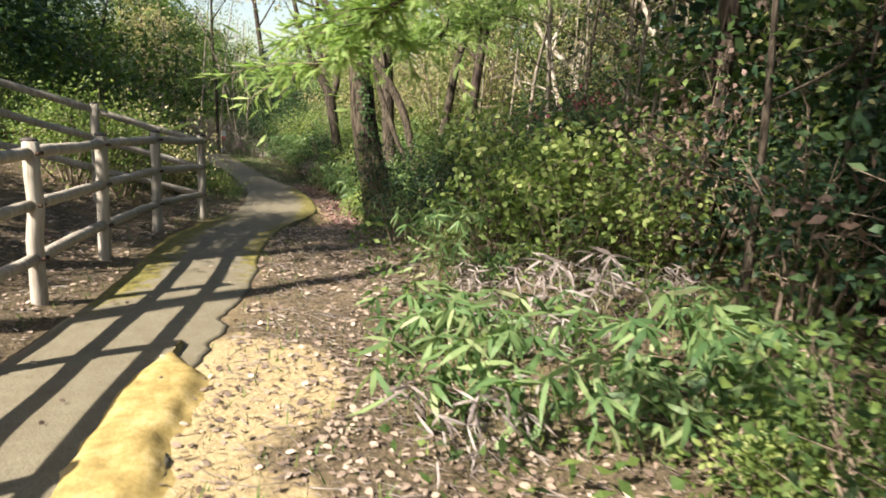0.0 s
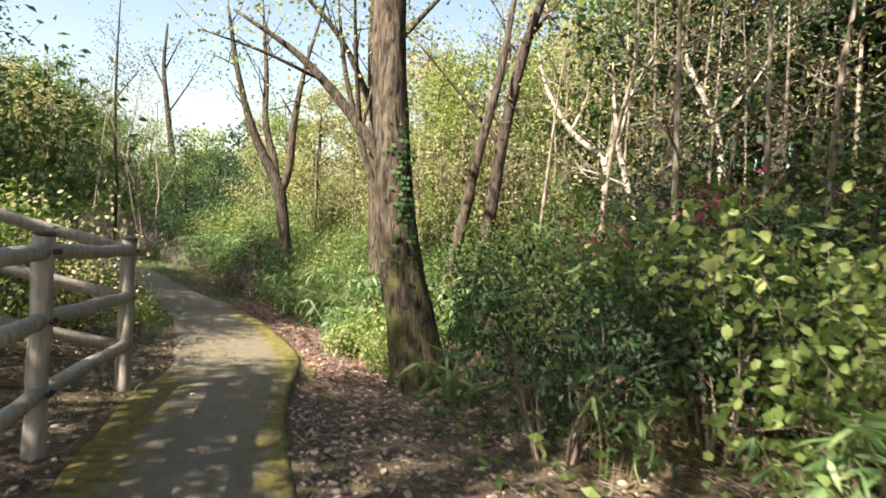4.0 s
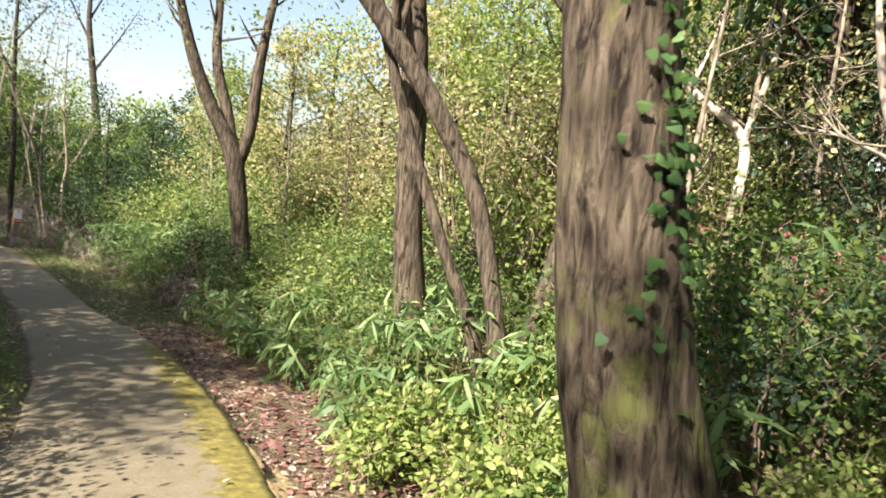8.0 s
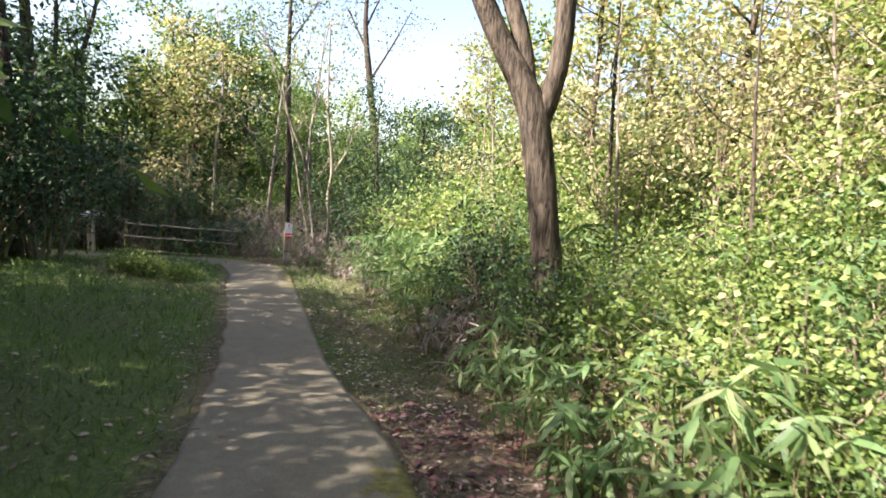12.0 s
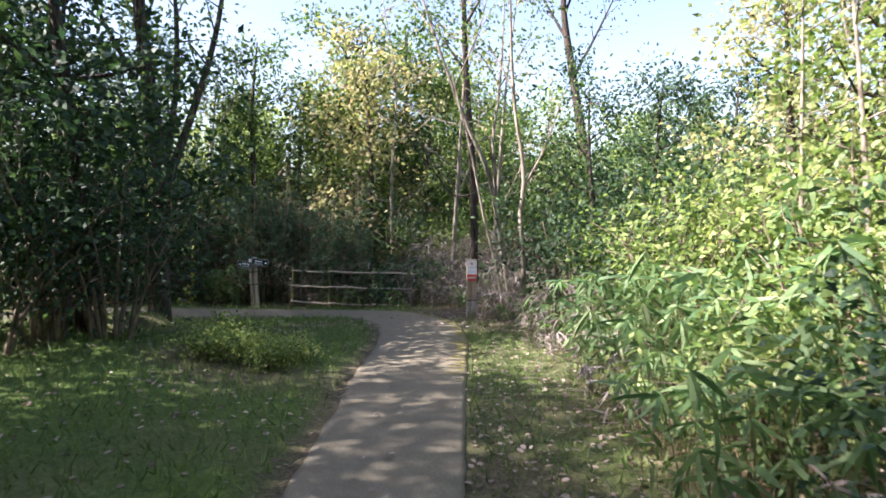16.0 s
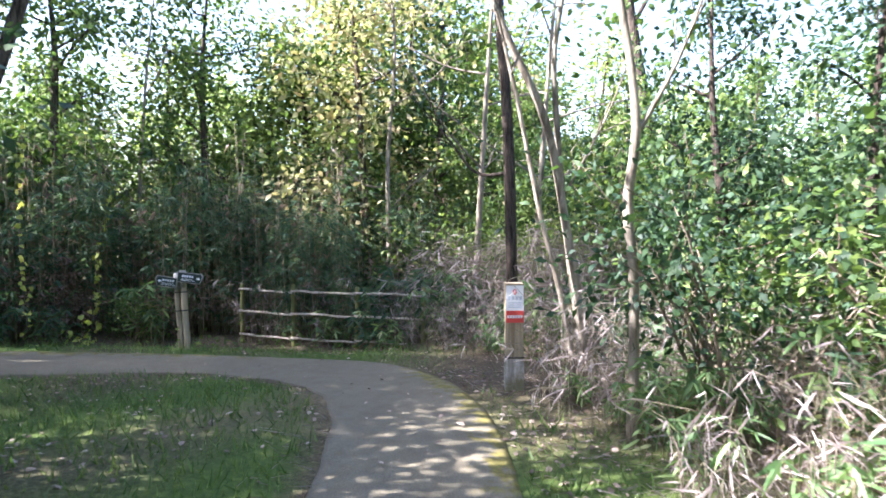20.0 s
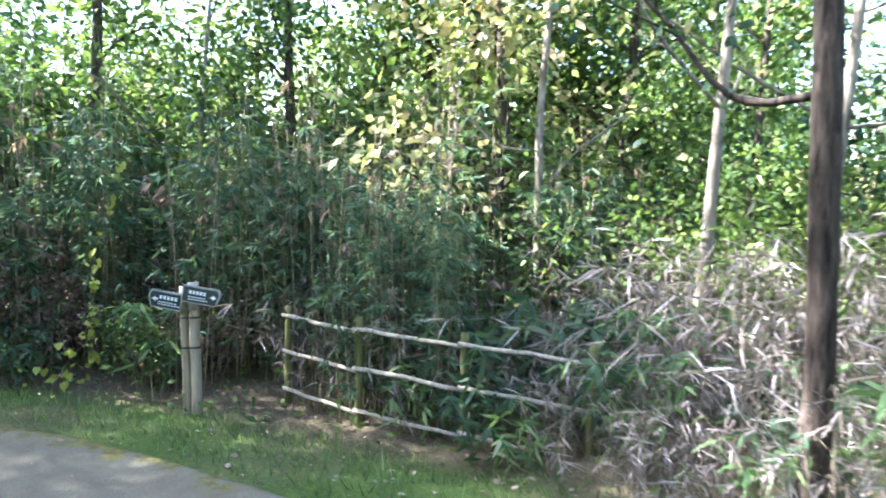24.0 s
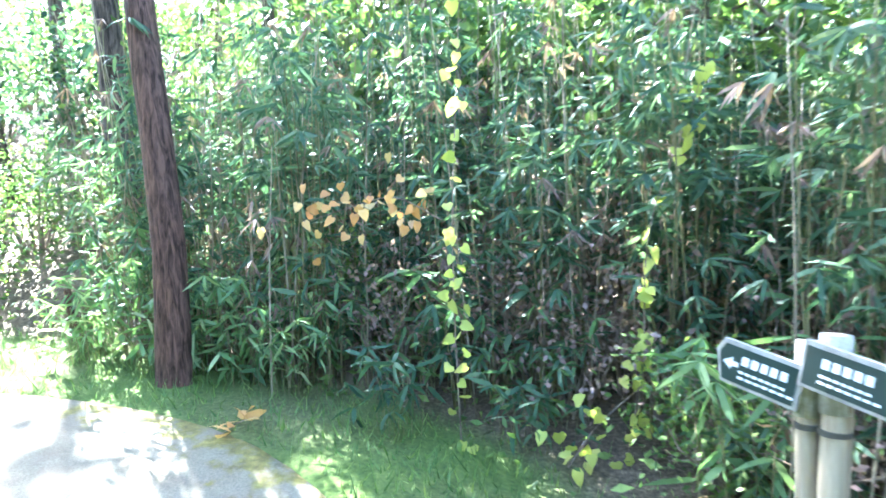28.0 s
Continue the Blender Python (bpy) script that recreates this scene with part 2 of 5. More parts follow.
def tube(pts, radii, sides=8, seed=0, lump=0.0):
    """A tapered tube along points: vertices and triangles."""
    pts = np.asarray(pts, float)
    radii = np.broadcast_to(np.asarray(radii, float), (len(pts),))
    tan = np.gradient(pts, axis=0)
    tan /= np.linalg.norm(tan, axis=1)[:, None] + 1e-9
    ref = np.array([1.0, 0.13, 0.07]) if abs(tan[0][0]) < 0.8 else np.array([0.05, 1.0, 0.1])
    a = np.cross(tan, ref)
    a /= np.linalg.norm(a, axis=1)[:, None]
    b = np.cross(tan, a)
    ang = np.linspace(0, 2 * np.pi, sides, endpoint=False)
    rr = radii[:, None] * np.ones(sides)
    if lump:
        rng = np.random.default_rng(seed)
        flute = 1 + lump * np.interp(ang, np.linspace(0, 2 * np.pi, 8), np.r_[0, rng.normal(0, 1, 6), 0])
        rr = rr * flute * (1 + lump * 0.5 * rng.normal(0, 1, rr.shape))
    v = pts[:, None, :] + rr[..., None] * (np.cos(ang)[None, :, None] * a[:, None, :] + np.sin(ang)[None, :, None] * b[:, None, :])
    n = len(pts)
    i, j = np.meshgrid(np.arange(n - 1), np.arange(sides), indexing="ij")
    p, q = i * sides + j, i * sides + (j + 1) % sides
    f = np.concatenate([np.stack([p, q, q + sides], -1).reshape(-1, 3), np.stack([p, q + sides, p + sides], -1).reshape(-1, 3)])
    if sides <= 4:
        return v.reshape(-1, 3), f
    v = np.concatenate([v.reshape(-1, 3), pts[:1], pts[-1:]])
    k = np.arange(sides)
    f = np.concatenate([f, np.stack([np.full(sides, n * sides), (k + 1) % sides, k], -1),
                        np.stack([np.full(sides, n * sides + 1), (n - 1) * sides + k, (n - 1) * sides + (k + 1) % sides], -1)])
    return v, f


def join(pieces):
    vs, fs, o = [], [], 0
    for v, f in pieces:
        vs.append(v)
        fs.append(np.asarray(f) + o)
        o += len(v)
    return np.concatenate(vs), np.concatenate(fs)


def smooth_line(pts, n):
    """n points along a smooth curve through pts."""
    pts = np.asarray(pts, float)
    d = np.r_[0, np.cumsum(np.linalg.norm(np.diff(pts, axis=0), axis=1))]
    m = np.gradient(pts, d, axis=0)
    t = np.linspace(0, d[-1], n)
    k = np.clip(np.searchsorted(d, t, "right") - 1, 0, len(pts) - 2)
    h = (d[k + 1] - d[k])[:, None]
    u = ((t - d[k])[:, None]) / h
    return ((2 * u**3 - 3 * u**2 + 1) * pts[k] + (u**3 - 2 * u**2 + u) * h * m[k] + (-2 * u**3 + 3 * u**2) * pts[k + 1] + (u**3 - u**2) * h * m[k + 1])


LEAF = {
    "oval": (np.array([(0, 0, 0), (0.28, 0.42, 0.05), (0.72, 0.34, 0.03), (1, 0, -0.1), (0.72, -0.34, 0.03), (0.28, -0.42, 0.05)]),
             np.array([(0, 5, 1), (1, 5, 4), (1, 4, 2), (2, 4, 3)])),
    "blade": (np.array([(0, 0, 0), (0.2, 0.42, 0.0), (0.2, -0.42, 0.0), (0.62, 0.4, -0.06), (0.62, -0.4, -0.06), (1, 0, -0.24)]),
              np.array([(0, 2, 1), (1, 2, 4), (1, 4, 3), (3, 4, 5)])),
    "dart": (np.array([(0, 0, 0), (0.45, 0.45, 0.04), (0.45, -0.45, 0.04), (1, 0, -0.1)]), np.array([(0, 2, 1), (1, 2, 3)])),
    "heart": (np.array([(0, 0, 0), (-0.12, 0.3, 0.0), (0.2, 0.5, 0.03), (0.2, -0.5, 0.03), (-0.12, -0.3, 0), (0.65, 0.3, 0), (0.65, -0.3, 0), (1, 0, -0.08)]),
              np.array([(0, 2, 1), (0, 4, 3), (0, 3, 2), (2, 3, 6), (2, 6, 5), (5, 6, 7)])),
    "grass": (np.array([(0, 0.5, 0), (0, -0.5, 0), (1, 0, 0)]), np.array([(0, 1, 2)])),
}


def leaves(P, D, L, W, shape="oval", up=None, rng=None):
    """Many leaves: at P, pointing along D, L long and W wide."""
    tv, tf = LEAF[shape]
    P, D = np.asarray(P, float), np.asarray(D, float)
    n = len(P)
    rng = rng or np.random.default_rng(1)
    D = D / (np.linalg.norm(D, axis=1)[:, None] + 1e-9)
    U = np.array([0, 0, 1.0]) + rng.normal(0, 0.95, (n, 3)) if up is None else up
    S = np.cross(U, D)
    S /= np.linalg.norm(S, axis=1)[:, None] + 1e-9
    N = np.cross(D, S)
    L, W = np.broadcast_to(L, (n,)), np.broadcast_to(W, (n,))
    v = P[:, None] + tv[None, :, :1] * L[:, None, None] * D[:, None] + tv[None, :, 1:2] * W[:, None, None] * S[:, None] + tv[None, :, 2:3] * L[:, None, None] * N[:, None]
    f = tf[None] + (np.arange(n) * len(tv))[:, None, None]
    return v.reshape(-1, 3), f.reshape(-1, 3)


# ---- plan: the path's two edges ----
EDGE_R = [(-0.44, -6.35), (-1.03, -3.35), (-1.42, -0.35), (-1.67, 2.05), (-1.88, 3.45), (-1.99, 4.85), (-2.26, 6.65), (-2.38, 8.96), (-2.32, 10.6), (-2.6, 12.4), (-3.02, 13.95), (-3.65, 15.6), (-4.57, 17.3), (-5.6, 19.6), (-6.4, 21.4), (-7.3, 23.4), (-7.95, 24.5), (-8.9, 25.6), (-9.8, 26.12), (-10.8, 26.1), (-11.7, 25.93), (-12.65, 25.7), (-13.6, 25.3), (-14.4, 24.7), (-14.95, 23.7), (-15.1, 22.2), (-15.1, 19.0), (-15.6, 14.0)]
EDGE_L = [(-1.74, -6.35), (-2.38, -3.35), (-2.67, -0.35), (-2.82, 2.05), (-2.89, 3.25), (-3.03, 4.85), (-3.3, 6.45), (-3.48, 8.2), (-3.5, 10.1), (-3.8, 11.6), (-4.15, 13.4), (-4.65, 15.0), (-5.25, 16.6), (-6.8, 20.0), (-7.45, 21.3), (-8.0, 22.5), (-8.45, 23.3), (-9.2, 24.3), (-9.75, 24.78), (-10.4, 25.05), (-11.3, 25.08), (-12.3, 24.75), (-12.95, 24.2), (-13.35, 23.2), (-13.5, 22.0), (-13.5, 19.0), (-13.9, 14.0)]
NS = 260
ER, EL = smooth_line(EDGE_R, NS), smooth_line(EDGE_L, NS)
fine = smooth_line(EDGE_L, 3000)
EL = np.maximum.accumulate([int(np.argmin(np.sum((fine - a) ** 2, axis=1))) for a in ER])
EL = fine[EL]
EL[1:-1] = (EL[:-2] + EL[1:-1] + EL[2:]) / 3
CEN = (ER + EL) / 2
HALF = np.linalg.norm(ER - EL, axis=1) / 2


def profile(x, y):
    """The height of the path's bed."""
    z = np.interp(y, [-50, 3.25, 6.95, 12.5, 16, 20, 24, 27, 60], [0, 0, -0.05, -0.45, -0.55, -0.57, -0.6, -0.78, -0.8])
    return z - 0.25 * np.clip((-x - 8) / 7, 0, 1) * np.clip((y - 22) / 3, 0, 1)


def step(a, b, v):
    u = np.clip((v - a) / (b - a), 0, 1)
    return u * u * (3 - 2 * u)


def beside(x, y):
    """Distance past the path's edge (negative on it) and the side: +1 right, -1 left, and the place along."""
    x, y = np.atleast_1d(np.asarray(x, float)), np.atleast_1d(np.asarray(y, float))
    e, side, k = np.empty(x.shape), np.empty(x.shape), np.empty(x.shape, int)
    tan = np.gradient(CEN, axis=0)
    for i in range(0, len(x), 4000):
        s = slice(i, i + 4000)
        dx, dy = x[s, None] - CEN[None, :, 0], y[s, None] - CEN[None, :, 1]
        d = np.hypot(dx, dy)
        kk = np.argmin(d, axis=1)
        r = np.arange(len(kk))
        k[s] = kk
        e[s] = d[r, kk] - HALF[kk]
        side[s] = np.sign(tan[kk, 1] * dx[r, kk] - tan[kk, 0] * dy[r, kk])
    return e, side, k


def ground_z(x, y):
    shape = np.shape(x)
    x, y = np.ravel(x).astype(float), np.ravel(y).astype(float)
    e, side, k = beside(x, y)
    z = profile(CEN[k, 0], CEN[k, 1])
    cy, cx = CEN[k, 1], CEN[k, 0]
    late = step(21.5, 25, cy)
    right = side > 0
    ec = np.clip(e, 0, 40)
    # right: a leaf-filled gutter, then the hillside
    gut = step(8, 10, cy) * (1 - step(17, 20, cy))
    zr = -0.15 * gut * step(0, 0.12, ec) * (1 - step(0.9, 1.8, ec))
    slope = 0.06 + 0.3 * step(4.25, 8.5, cy) * (1 - late)
    zr = zr + slope * np.clip(ec - 1.3, 0, 9) + 0.12 * np.clip(ec - 10.3, 0, 30) * (1 - 0.7 * late)
    # left: bank and lawn
    zl = 0.05 * step(0, 0.5, ec) + 0.16 * step(0.2, 2.2, ec) * step(10, 13, cy) * (1 - late)
    zl = zl + (0.27 * np.clip(ec - 0.55, 0, 5)) * step(3.25, 6.25, cy) * (1 - step(10, 13, cy)) + 0.05 * np.clip(ec - 0.8, 0, 6) * (1 - step(3.25, 6.25, cy)) + 0.06 * np.clip(ec - 6, 0, 30)
    zr = zr - 0.2 * step(0.15, 1.3, ec) * late * step(-9.6, -11.2, cx)
    zz = z + np.where(right, zr, zl)
    rough = np.array([noise.noise((a * 1.3, b * 1.3, 0)) * 0.035 + noise.noise((a * 4.1, b * 4.1, 3)) * 0.014 for a, b in zip(x, y)])
    zz = zz + rough * step(0.0, 0.6, ec)
    zz = np.where(e < -0.15, z - 0.05, zz)
    return zz.reshape(shape)


def gz(x, y):
    return float(ground_z(np.array([x]), np.array([y]))[0])


# ---- ground ----
def spread(lo, hi, cell, far):
    core = np.arange(lo, hi + 1e-6, cell)
    steps = [cell]
    while sum(steps) < far:
        steps.append(steps[-1] * 1.22)
    out = np.cumsum(steps)
    return np.concatenate([lo - out[::-1], core, hi + out])


gx, gy = spread(-17.0, 3.5, 0.14, 900), spread(-1.0, 29.0, 0.14, 900)
X, Y = np.meshgrid(gx, gy)
Z = ground_z(X, Y)
nx, ny = len(gx), len(gy)
ii, jj = np.meshgrid(np.arange(ny - 1), np.arange(nx - 1), indexing="ij")
q = (ii * nx + jj).ravel()
quads = np.stack([q, q + 1, q + nx + 1, q + nx], -1)

M_GROUND, t, b, out = nodes_of("forest_soil")
oc = coords(t)
n1, n2 = noise_tex(t, 0.55, 5, 0.65, oc), noise_tex(t, 34.0, 5, 0.7, oc)
soil = ramp(t, n2, [(0.3, (0.038, 0.029, 0.02)), (0.5, (0.095, 0.074, 0.048)), (0.7, (0.21, 0.165, 0.105))])
sand = ramp(t, n2, [(0.3, (0.12, 0.09, 0.052)), (0.7, (0.24, 0.185, 0.115))])
col = mixc(t, ramp(t, n1, [(0.5, (0, 0, 0)), (0.62, (1, 1, 1))]), soil, sand)
green = ramp(t, n2, [(0.3, (0.03, 0.06, 0.015)), (0.7, (0.12, 0.17, 0.04))])
att = t.nodes.new("ShaderNodeAttribute")
att.attribute_name = "turf"
col = mixc(t, att.outputs["Fac"], col, green)
att = t.nodes.new("ShaderNodeAttribute")
att.attribute_name = "sand"
ochre = ramp(t, n2, [(0.3, (0.27, 0.2, 0.1)), (0.7, (0.46, 0.37, 0.22))])
col = mixc(t, ramp(t, math_node(t, "MULTIPLY_ADD", noise_tex(t, 5.0, 4, 0.6, oc), 0.6, math_node(t, "ADD", att.outputs["Fac"], -0.3)), [(0.4, (0, 0, 0)), (0.6, (1, 1, 1))]), col, ochre)
t.links.new(col, b.inputs["Base Color"])
b.inputs["Roughness"].default_value = 0.95
b.inputs["Specular IOR Level"].default_value = 0.15
bump(t, b, n2, 0.7, 0.03)
gme = mesh_np("ground", np.stack([X.ravel(), Y.ravel(), Z.ravel()], -1), quads, M_GROUND, True)
ge, gs, gk = beside(X.ravel(), Y.ravel())


def turf_at(e, side, y, x):
    left = (side < 0) * step(11.5, 14, y) * step(0.02, 0.25, e) * (1 - step(7, 9, e))
    outer = (side > 0) * np.maximum(step(24.5, 26, y) * step(-9.0, -10.5, x), step(-12.3, -13.2, x) * step(18, 19, y)) * (1 - step(0.9, 1.5, e))
    mid = (side > 0) * step(16, 19, y) * (1 - step(24, 25.5, y)) * (1 - step(0.8, 1.4, e)) * 0.75
    return np.clip(left + outer + mid, 0, 1)


turf = turf_at(ge, gs, Y.ravel(), X.ravel())
blot = np.array([noise.noise((a * 0.8, c * 0.8, 9)) for a, c in zip(X.ravel(), Y.ravel())])
turf = np.clip(turf * (0.85 + blot * 1.0), 0, 1)
gme.attributes.new("turf", "FLOAT", "POINT").data.foreach_set("value", turf)
sand_v = (gs > 0) * (1 - step(0.5, 1.2, ge)) * (1 - step(3.2, 4.4, Y.ravel())) * np.clip(0.5 + 1.4 * blot, 0, 1)
sand_v = np.maximum(sand_v, 0.9 * (gs > 0) * (1 - step(0.0, 0.5, ge)) * step(9.5, 10.5, Y.ravel()) * (1 - step(12, 13, Y.ravel())))
gme.attributes.new("sand", "FLOAT", "POINT").data.foreach_set("value", sand_v)
tagged(new("ground", gme), "bare forest soil with sandy patches and thin turf", "ground", kind="structure")

# ---- path ----
M_PATH, t, b, out = nodes_of("path_concrete")
oc = coords(t)
fine, mid, big = noise_tex(t, 90.0, 4, 0.7, oc), noise_tex(t, 7.0, 5, 0.65, oc), noise_tex(t, 0.9, 4, 0.6, oc)
col = ramp(t, fine, [(0.3, (0.11, 0.098, 0.068)), (0.7, (0.235, 0.211, 0.15))])
col = mixc(t, ramp(t, mid, [(0.35, (0, 0, 0)), (0.7, (0.5, 0.5, 0.5))]), col, (0.11, 0.085, 0.055))
att = t.nodes.new("ShaderNodeAttribute")
att.attribute_name = "moss"
mf = math_node(t, "ADD", att.outputs["Fac"], math_node(t, "MULTIPLY_ADD", mid, 1.5, -0.75))
moss = ramp(t, noise_tex(t, 16.0, 5, 0.7, oc), [(0.3, (0.06, 0.055, 0.018)), (0.55, (0.16, 0.14, 0.036)), (0.75, (0.3, 0.255, 0.075))])
col = mixc(t, ramp(t, mf, [(0.42, (0, 0, 0)), (0.6, (0.95, 0.95, 0.95))]), col, moss)
t.links.new(col, b.inputs["Base Color"])
b.inputs["Roughness"].default_value = 0.88
b.inputs["Specular IOR Level"].default_value = 0.25
bump(t, b, math_node(t, "ADD", fine, mid), 0.35, 0.012)
ACROSS = np.array([0.0, 0.04, 0.12, 0.25, 0.4, 0.5, 0.6, 0.75, 0.88, 0.96, 1.0])
SUB = 3
stations = np.linspace(0, NS - 1, NS * SUB)
pv, pm = [], []
for s in stations:
    k = min(int(s), NS - 2)
    u = s - k
    r, l = ER[k] * (1 - u) + ER[k + 1] * u, EL[k] * (1 - u) + EL[k + 1] * u
    rag = 0.10 * (1 - step(3.75, 6.25, r[1])) + 0.02
    w = np.linalg.norm(r - l)
    j1 = rag * (noise.noise((r[0] * 2.2, r[1] * 2.2, 1)) + 0.5 * noise.noise((r[0] * 7, r[1] * 7, 5)))
    j0 = 0.035 * noise.noise((l[0] * 3, l[1] * 3, 7))
    for a in ACROSS:
        p = l + (r - l) * (a + (j1 * a + j0 * (1 - a)) / w)
        z = float(profile(*((r + l) / 2))) + 0.02 - 0.012 * abs(2 * a - 1) ** 3 + 0.006 * noise.noise((p[0] * 3, p[1] * 3, 2))
        rm = step(0.55, 1.0, a) * (0.15 + 0.75 * (step(8.8, 10, r[1]) * (1 - step(14.5, 16.5, r[1]))) + 0.45 * step(20.5, 22, r[1]) * (1 - step(25.8, 26.2, r[1])) + (0.12 + 0.4 * step(4.6, 6.2, r[1])) * (1 - step(8.6, 9.6, r[1])))
        lm = step(0.6, 0.0, a) * (0.22 + 0.6 * step(3.6, 5.0, r[1]) * (1 - step(8.5, 11.0, r[1])))
        pv.append((p[0], p[1], z))
        pm.append(float(rm + lm))
na = len(ACROSS)
npts = len(pv)
pv = np.array(pv)
rows_n = len(stations)
ii, jj = np.meshgrid(np.arange(rows_n - 1), np.arange(na - 1), indexing="ij")
q = (ii * na + jj).ravel()
pf = np.stack([q, q + 1, q + na + 1, q + na], -1)
low = pv.copy()
low[:, 2] -= 0.16
k = np.arange(rows_n - 1) * na
sides_f = [np.stack([k, k + na, k + na + npts, k + npts], -1), np.stack([k + na - 1, k + na - 1 + npts, k + 2 * na - 1 + npts, k + 2 * na - 1], -1)]
pme = mesh_np("path", np.concatenate([pv, low]), np.concatenate([pf, *sides_f]), M_PATH, True)
pme.attributes.new("moss", "FLOAT", "POINT").data.foreach_set("value", np.r_[pm, pm])
tagged(new("path", pme), "narrow worn concrete footpath with mossy yellow edges", "path", kind="structure")


# ---- raised mossy soil on the path's ragged edge ----
M_OCHRE, t, b, out = nodes_of("mossy_ochre_soil")
oc = coords(t)
n1, n2 = noise_tex(t, 9.0, 5, 0.65, oc), noise_tex(t, 70.0, 4, 0.7, oc)
col = ramp(t, n1, [(0.3, (0.2, 0.15, 0.06)), (0.5, (0.34, 0.26, 0.1)), (0.7, (0.46, 0.37, 0.19))])
col = mixc(t, ramp(t, n2, [(0.4, (0, 0, 0)), (0.7, (0.45, 0.45, 0.45))]), col, (0.16, 0.1, 0.04))
t.links.new(col, b.inputs["Base Color"])
b.inputs["Roughness"].default_value = 0.95
b.inputs["Specular IOR Level"].default_value = 0.1
bump(t, b, math_node(t, "ADD", n1, n2), 0.3, 0.008)
sy = np.linspace(-2.6, 3.55, 200)
sa = np.linspace(-0.5, 0.3, 34)
bv = []
for y in sy:
    x0 = float(np.interp(y, ER[:, 1], ER[:, 0]))
    mid_a = -0.14 + 0.05 * noise.noise((y * 1.3, 4.2, 0)) + 0.035 * noise.noise((y * 4.0, 1.2, 0))
    wide = 0.17 + 0.07 * noise.noise((y * 1.7, 8.8, 2)) + 0.05 * noise.noise((y * 6.0, 2.2, 7)) - 0.17 * float(step(3.0, 3.5, y))
    for a in sa:
        u = abs(a - mid_a) / max(wide, 0.02)
        h = 0.045 * (1 - u ** 4) + 0.012 * noise.noise((a * 9, y * 5, 3)) if u < 1 else -0.06 * min(1.0, u - 1)
        bv.append((x0 + a, y, 0.012 + h + 0.006 * noise.noise((a * 24, y * 24, 1))))
ii, jj = np.meshgrid(np.arange(len(sy) - 1), np.arange(len(sa) - 1), indexing="ij")
q = (ii * len(sa) + jj).ravel()
bank = mesh_np("soil_bank", bv, np.stack([q, q + 1, q + len(sa) + 1, q + len(sa)], -1), M_OCHRE, True)
tagged(new("soil_bank", bank), "raised ochre mossy soil crumbling over the path edge", "soil", kind="structure")


# ---- log fence ----
M_CAP, t, b, out = nodes_of("post_cap_dark")
b.inputs["Base Color"].default_value = (0.05, 0.04, 0.035, 1)
b.inputs["Roughness"].default_value = 0.7
M_BOLT, t, b, out = nodes_of("rust_bolt")
b.inputs["Base Color"].default_value = (0.08, 0.045, 0.03, 1)
b.inputs["Roughness"].default_value = 0.6
b.inputs["Metallic"].default_value = 0.6


def log(a, c, r0, r1, sides=14, seed=0, n=7):
    a, c = np.array(a, float), np.array(c, float)
    pts = np.linspace(a, c, n)
    rng = np.random.default_rng(seed)
    pts[1:-1] += rng.normal(0, 0.004, (n - 2, 3))
    return tube(pts, np.linspace(r0, r1, n) * (1 + rng.normal(0, 0.025, n)), sides, seed, 0.02)


def rail_fence(posts, heights, name, label, r=0.052, height=1.14, first=0):
    f = thing(name, label, "fence")
    for i, (x, y, z) in enumerate(posts):
        if i < first:
            continue
        v, tr = log((x, y, z - 0.2), (x + 0.01 * math.sin(i * 7), y, z + height), r * 1.08, r, 16, i)
        p = part("post", mesh_np("post", v, tr, M_FENCE, True), None, f)
        v, tr = tube([(x, y, z + height - 0.004), (x, y, z + height + 0.012), (x, y, z + height + 0.02)], [r * 1.04, r * 1.0, r * 0.6], 16)
        part("cap", mesh_np("cap", v, tr, M_CAP, True), None, p, "dark flat cap on the post")
    for i, (p, q) in enumerate(zip(posts[:-1], posts[1:])):
        d = Vector(q) - Vector(p)
        side = Vector((-d.y, d.x, 0)).normalized() * -0.0
        for j, h in enumerate(heights):
            a, c = Vector(p) + Vector((0, 0, h)) + side, Vector(q) + Vector((0, 0, h)) + side
            v, tr = log(a, c, r * 0.84, r * 0.8, 12, 100 + i * 7 + j)
            rl = part("rail", mesh_np("rail", v, tr, M_FENCE, True), None, f)
            for e, s in ((a, 1), (c, -1)):
                o = e + Vector((d.y, -d.x, 0)).normalized() * (r * 1.0) + d.normalized() * 0.03 * s
                v, tr = tube([o, o + Vector((d.y, -d.x, 0)).normalized() * 0.02], [0.016, 0.012], 8)
                part("bolt", mesh_np("bolt", v, tr, M_BOLT), None, rl, "rusty bolt head")
    return f


PATH_FENCE = [(-2.95, -0.15), (-3.0, 1.35), (-3.13, 2.8), (-3.26, 4.2), (-3.46, 5.62), (-3.57, 7.12), (-3.61, 8.81)]
rail_fence([(x, y, (0, 0, 0, 0, -0.03, -0.06, -0.17)[i]) for i, (x, y) in enumerate(PATH_FENCE)], (0.34, 0.71, 1.06), "log_fence", "weathered grey log-style rail fence with three rails beside the path")
rail_fence([(-3.63, 8.79, -0.17), (-4.68, 8.08, 0.18), (-5.7, 7.36, 0.53), (-6.76, 6.65, 0.88), (-7.82, 5.95, 1.23)], (0.34, 0.71, 1.06), "log_fence", "grey log-style rail fence climbing the bank", first=1)


# ---- trees with a known trunk ----
def unit(v):
    return v / (np.linalg.norm(v) + 1e-9)


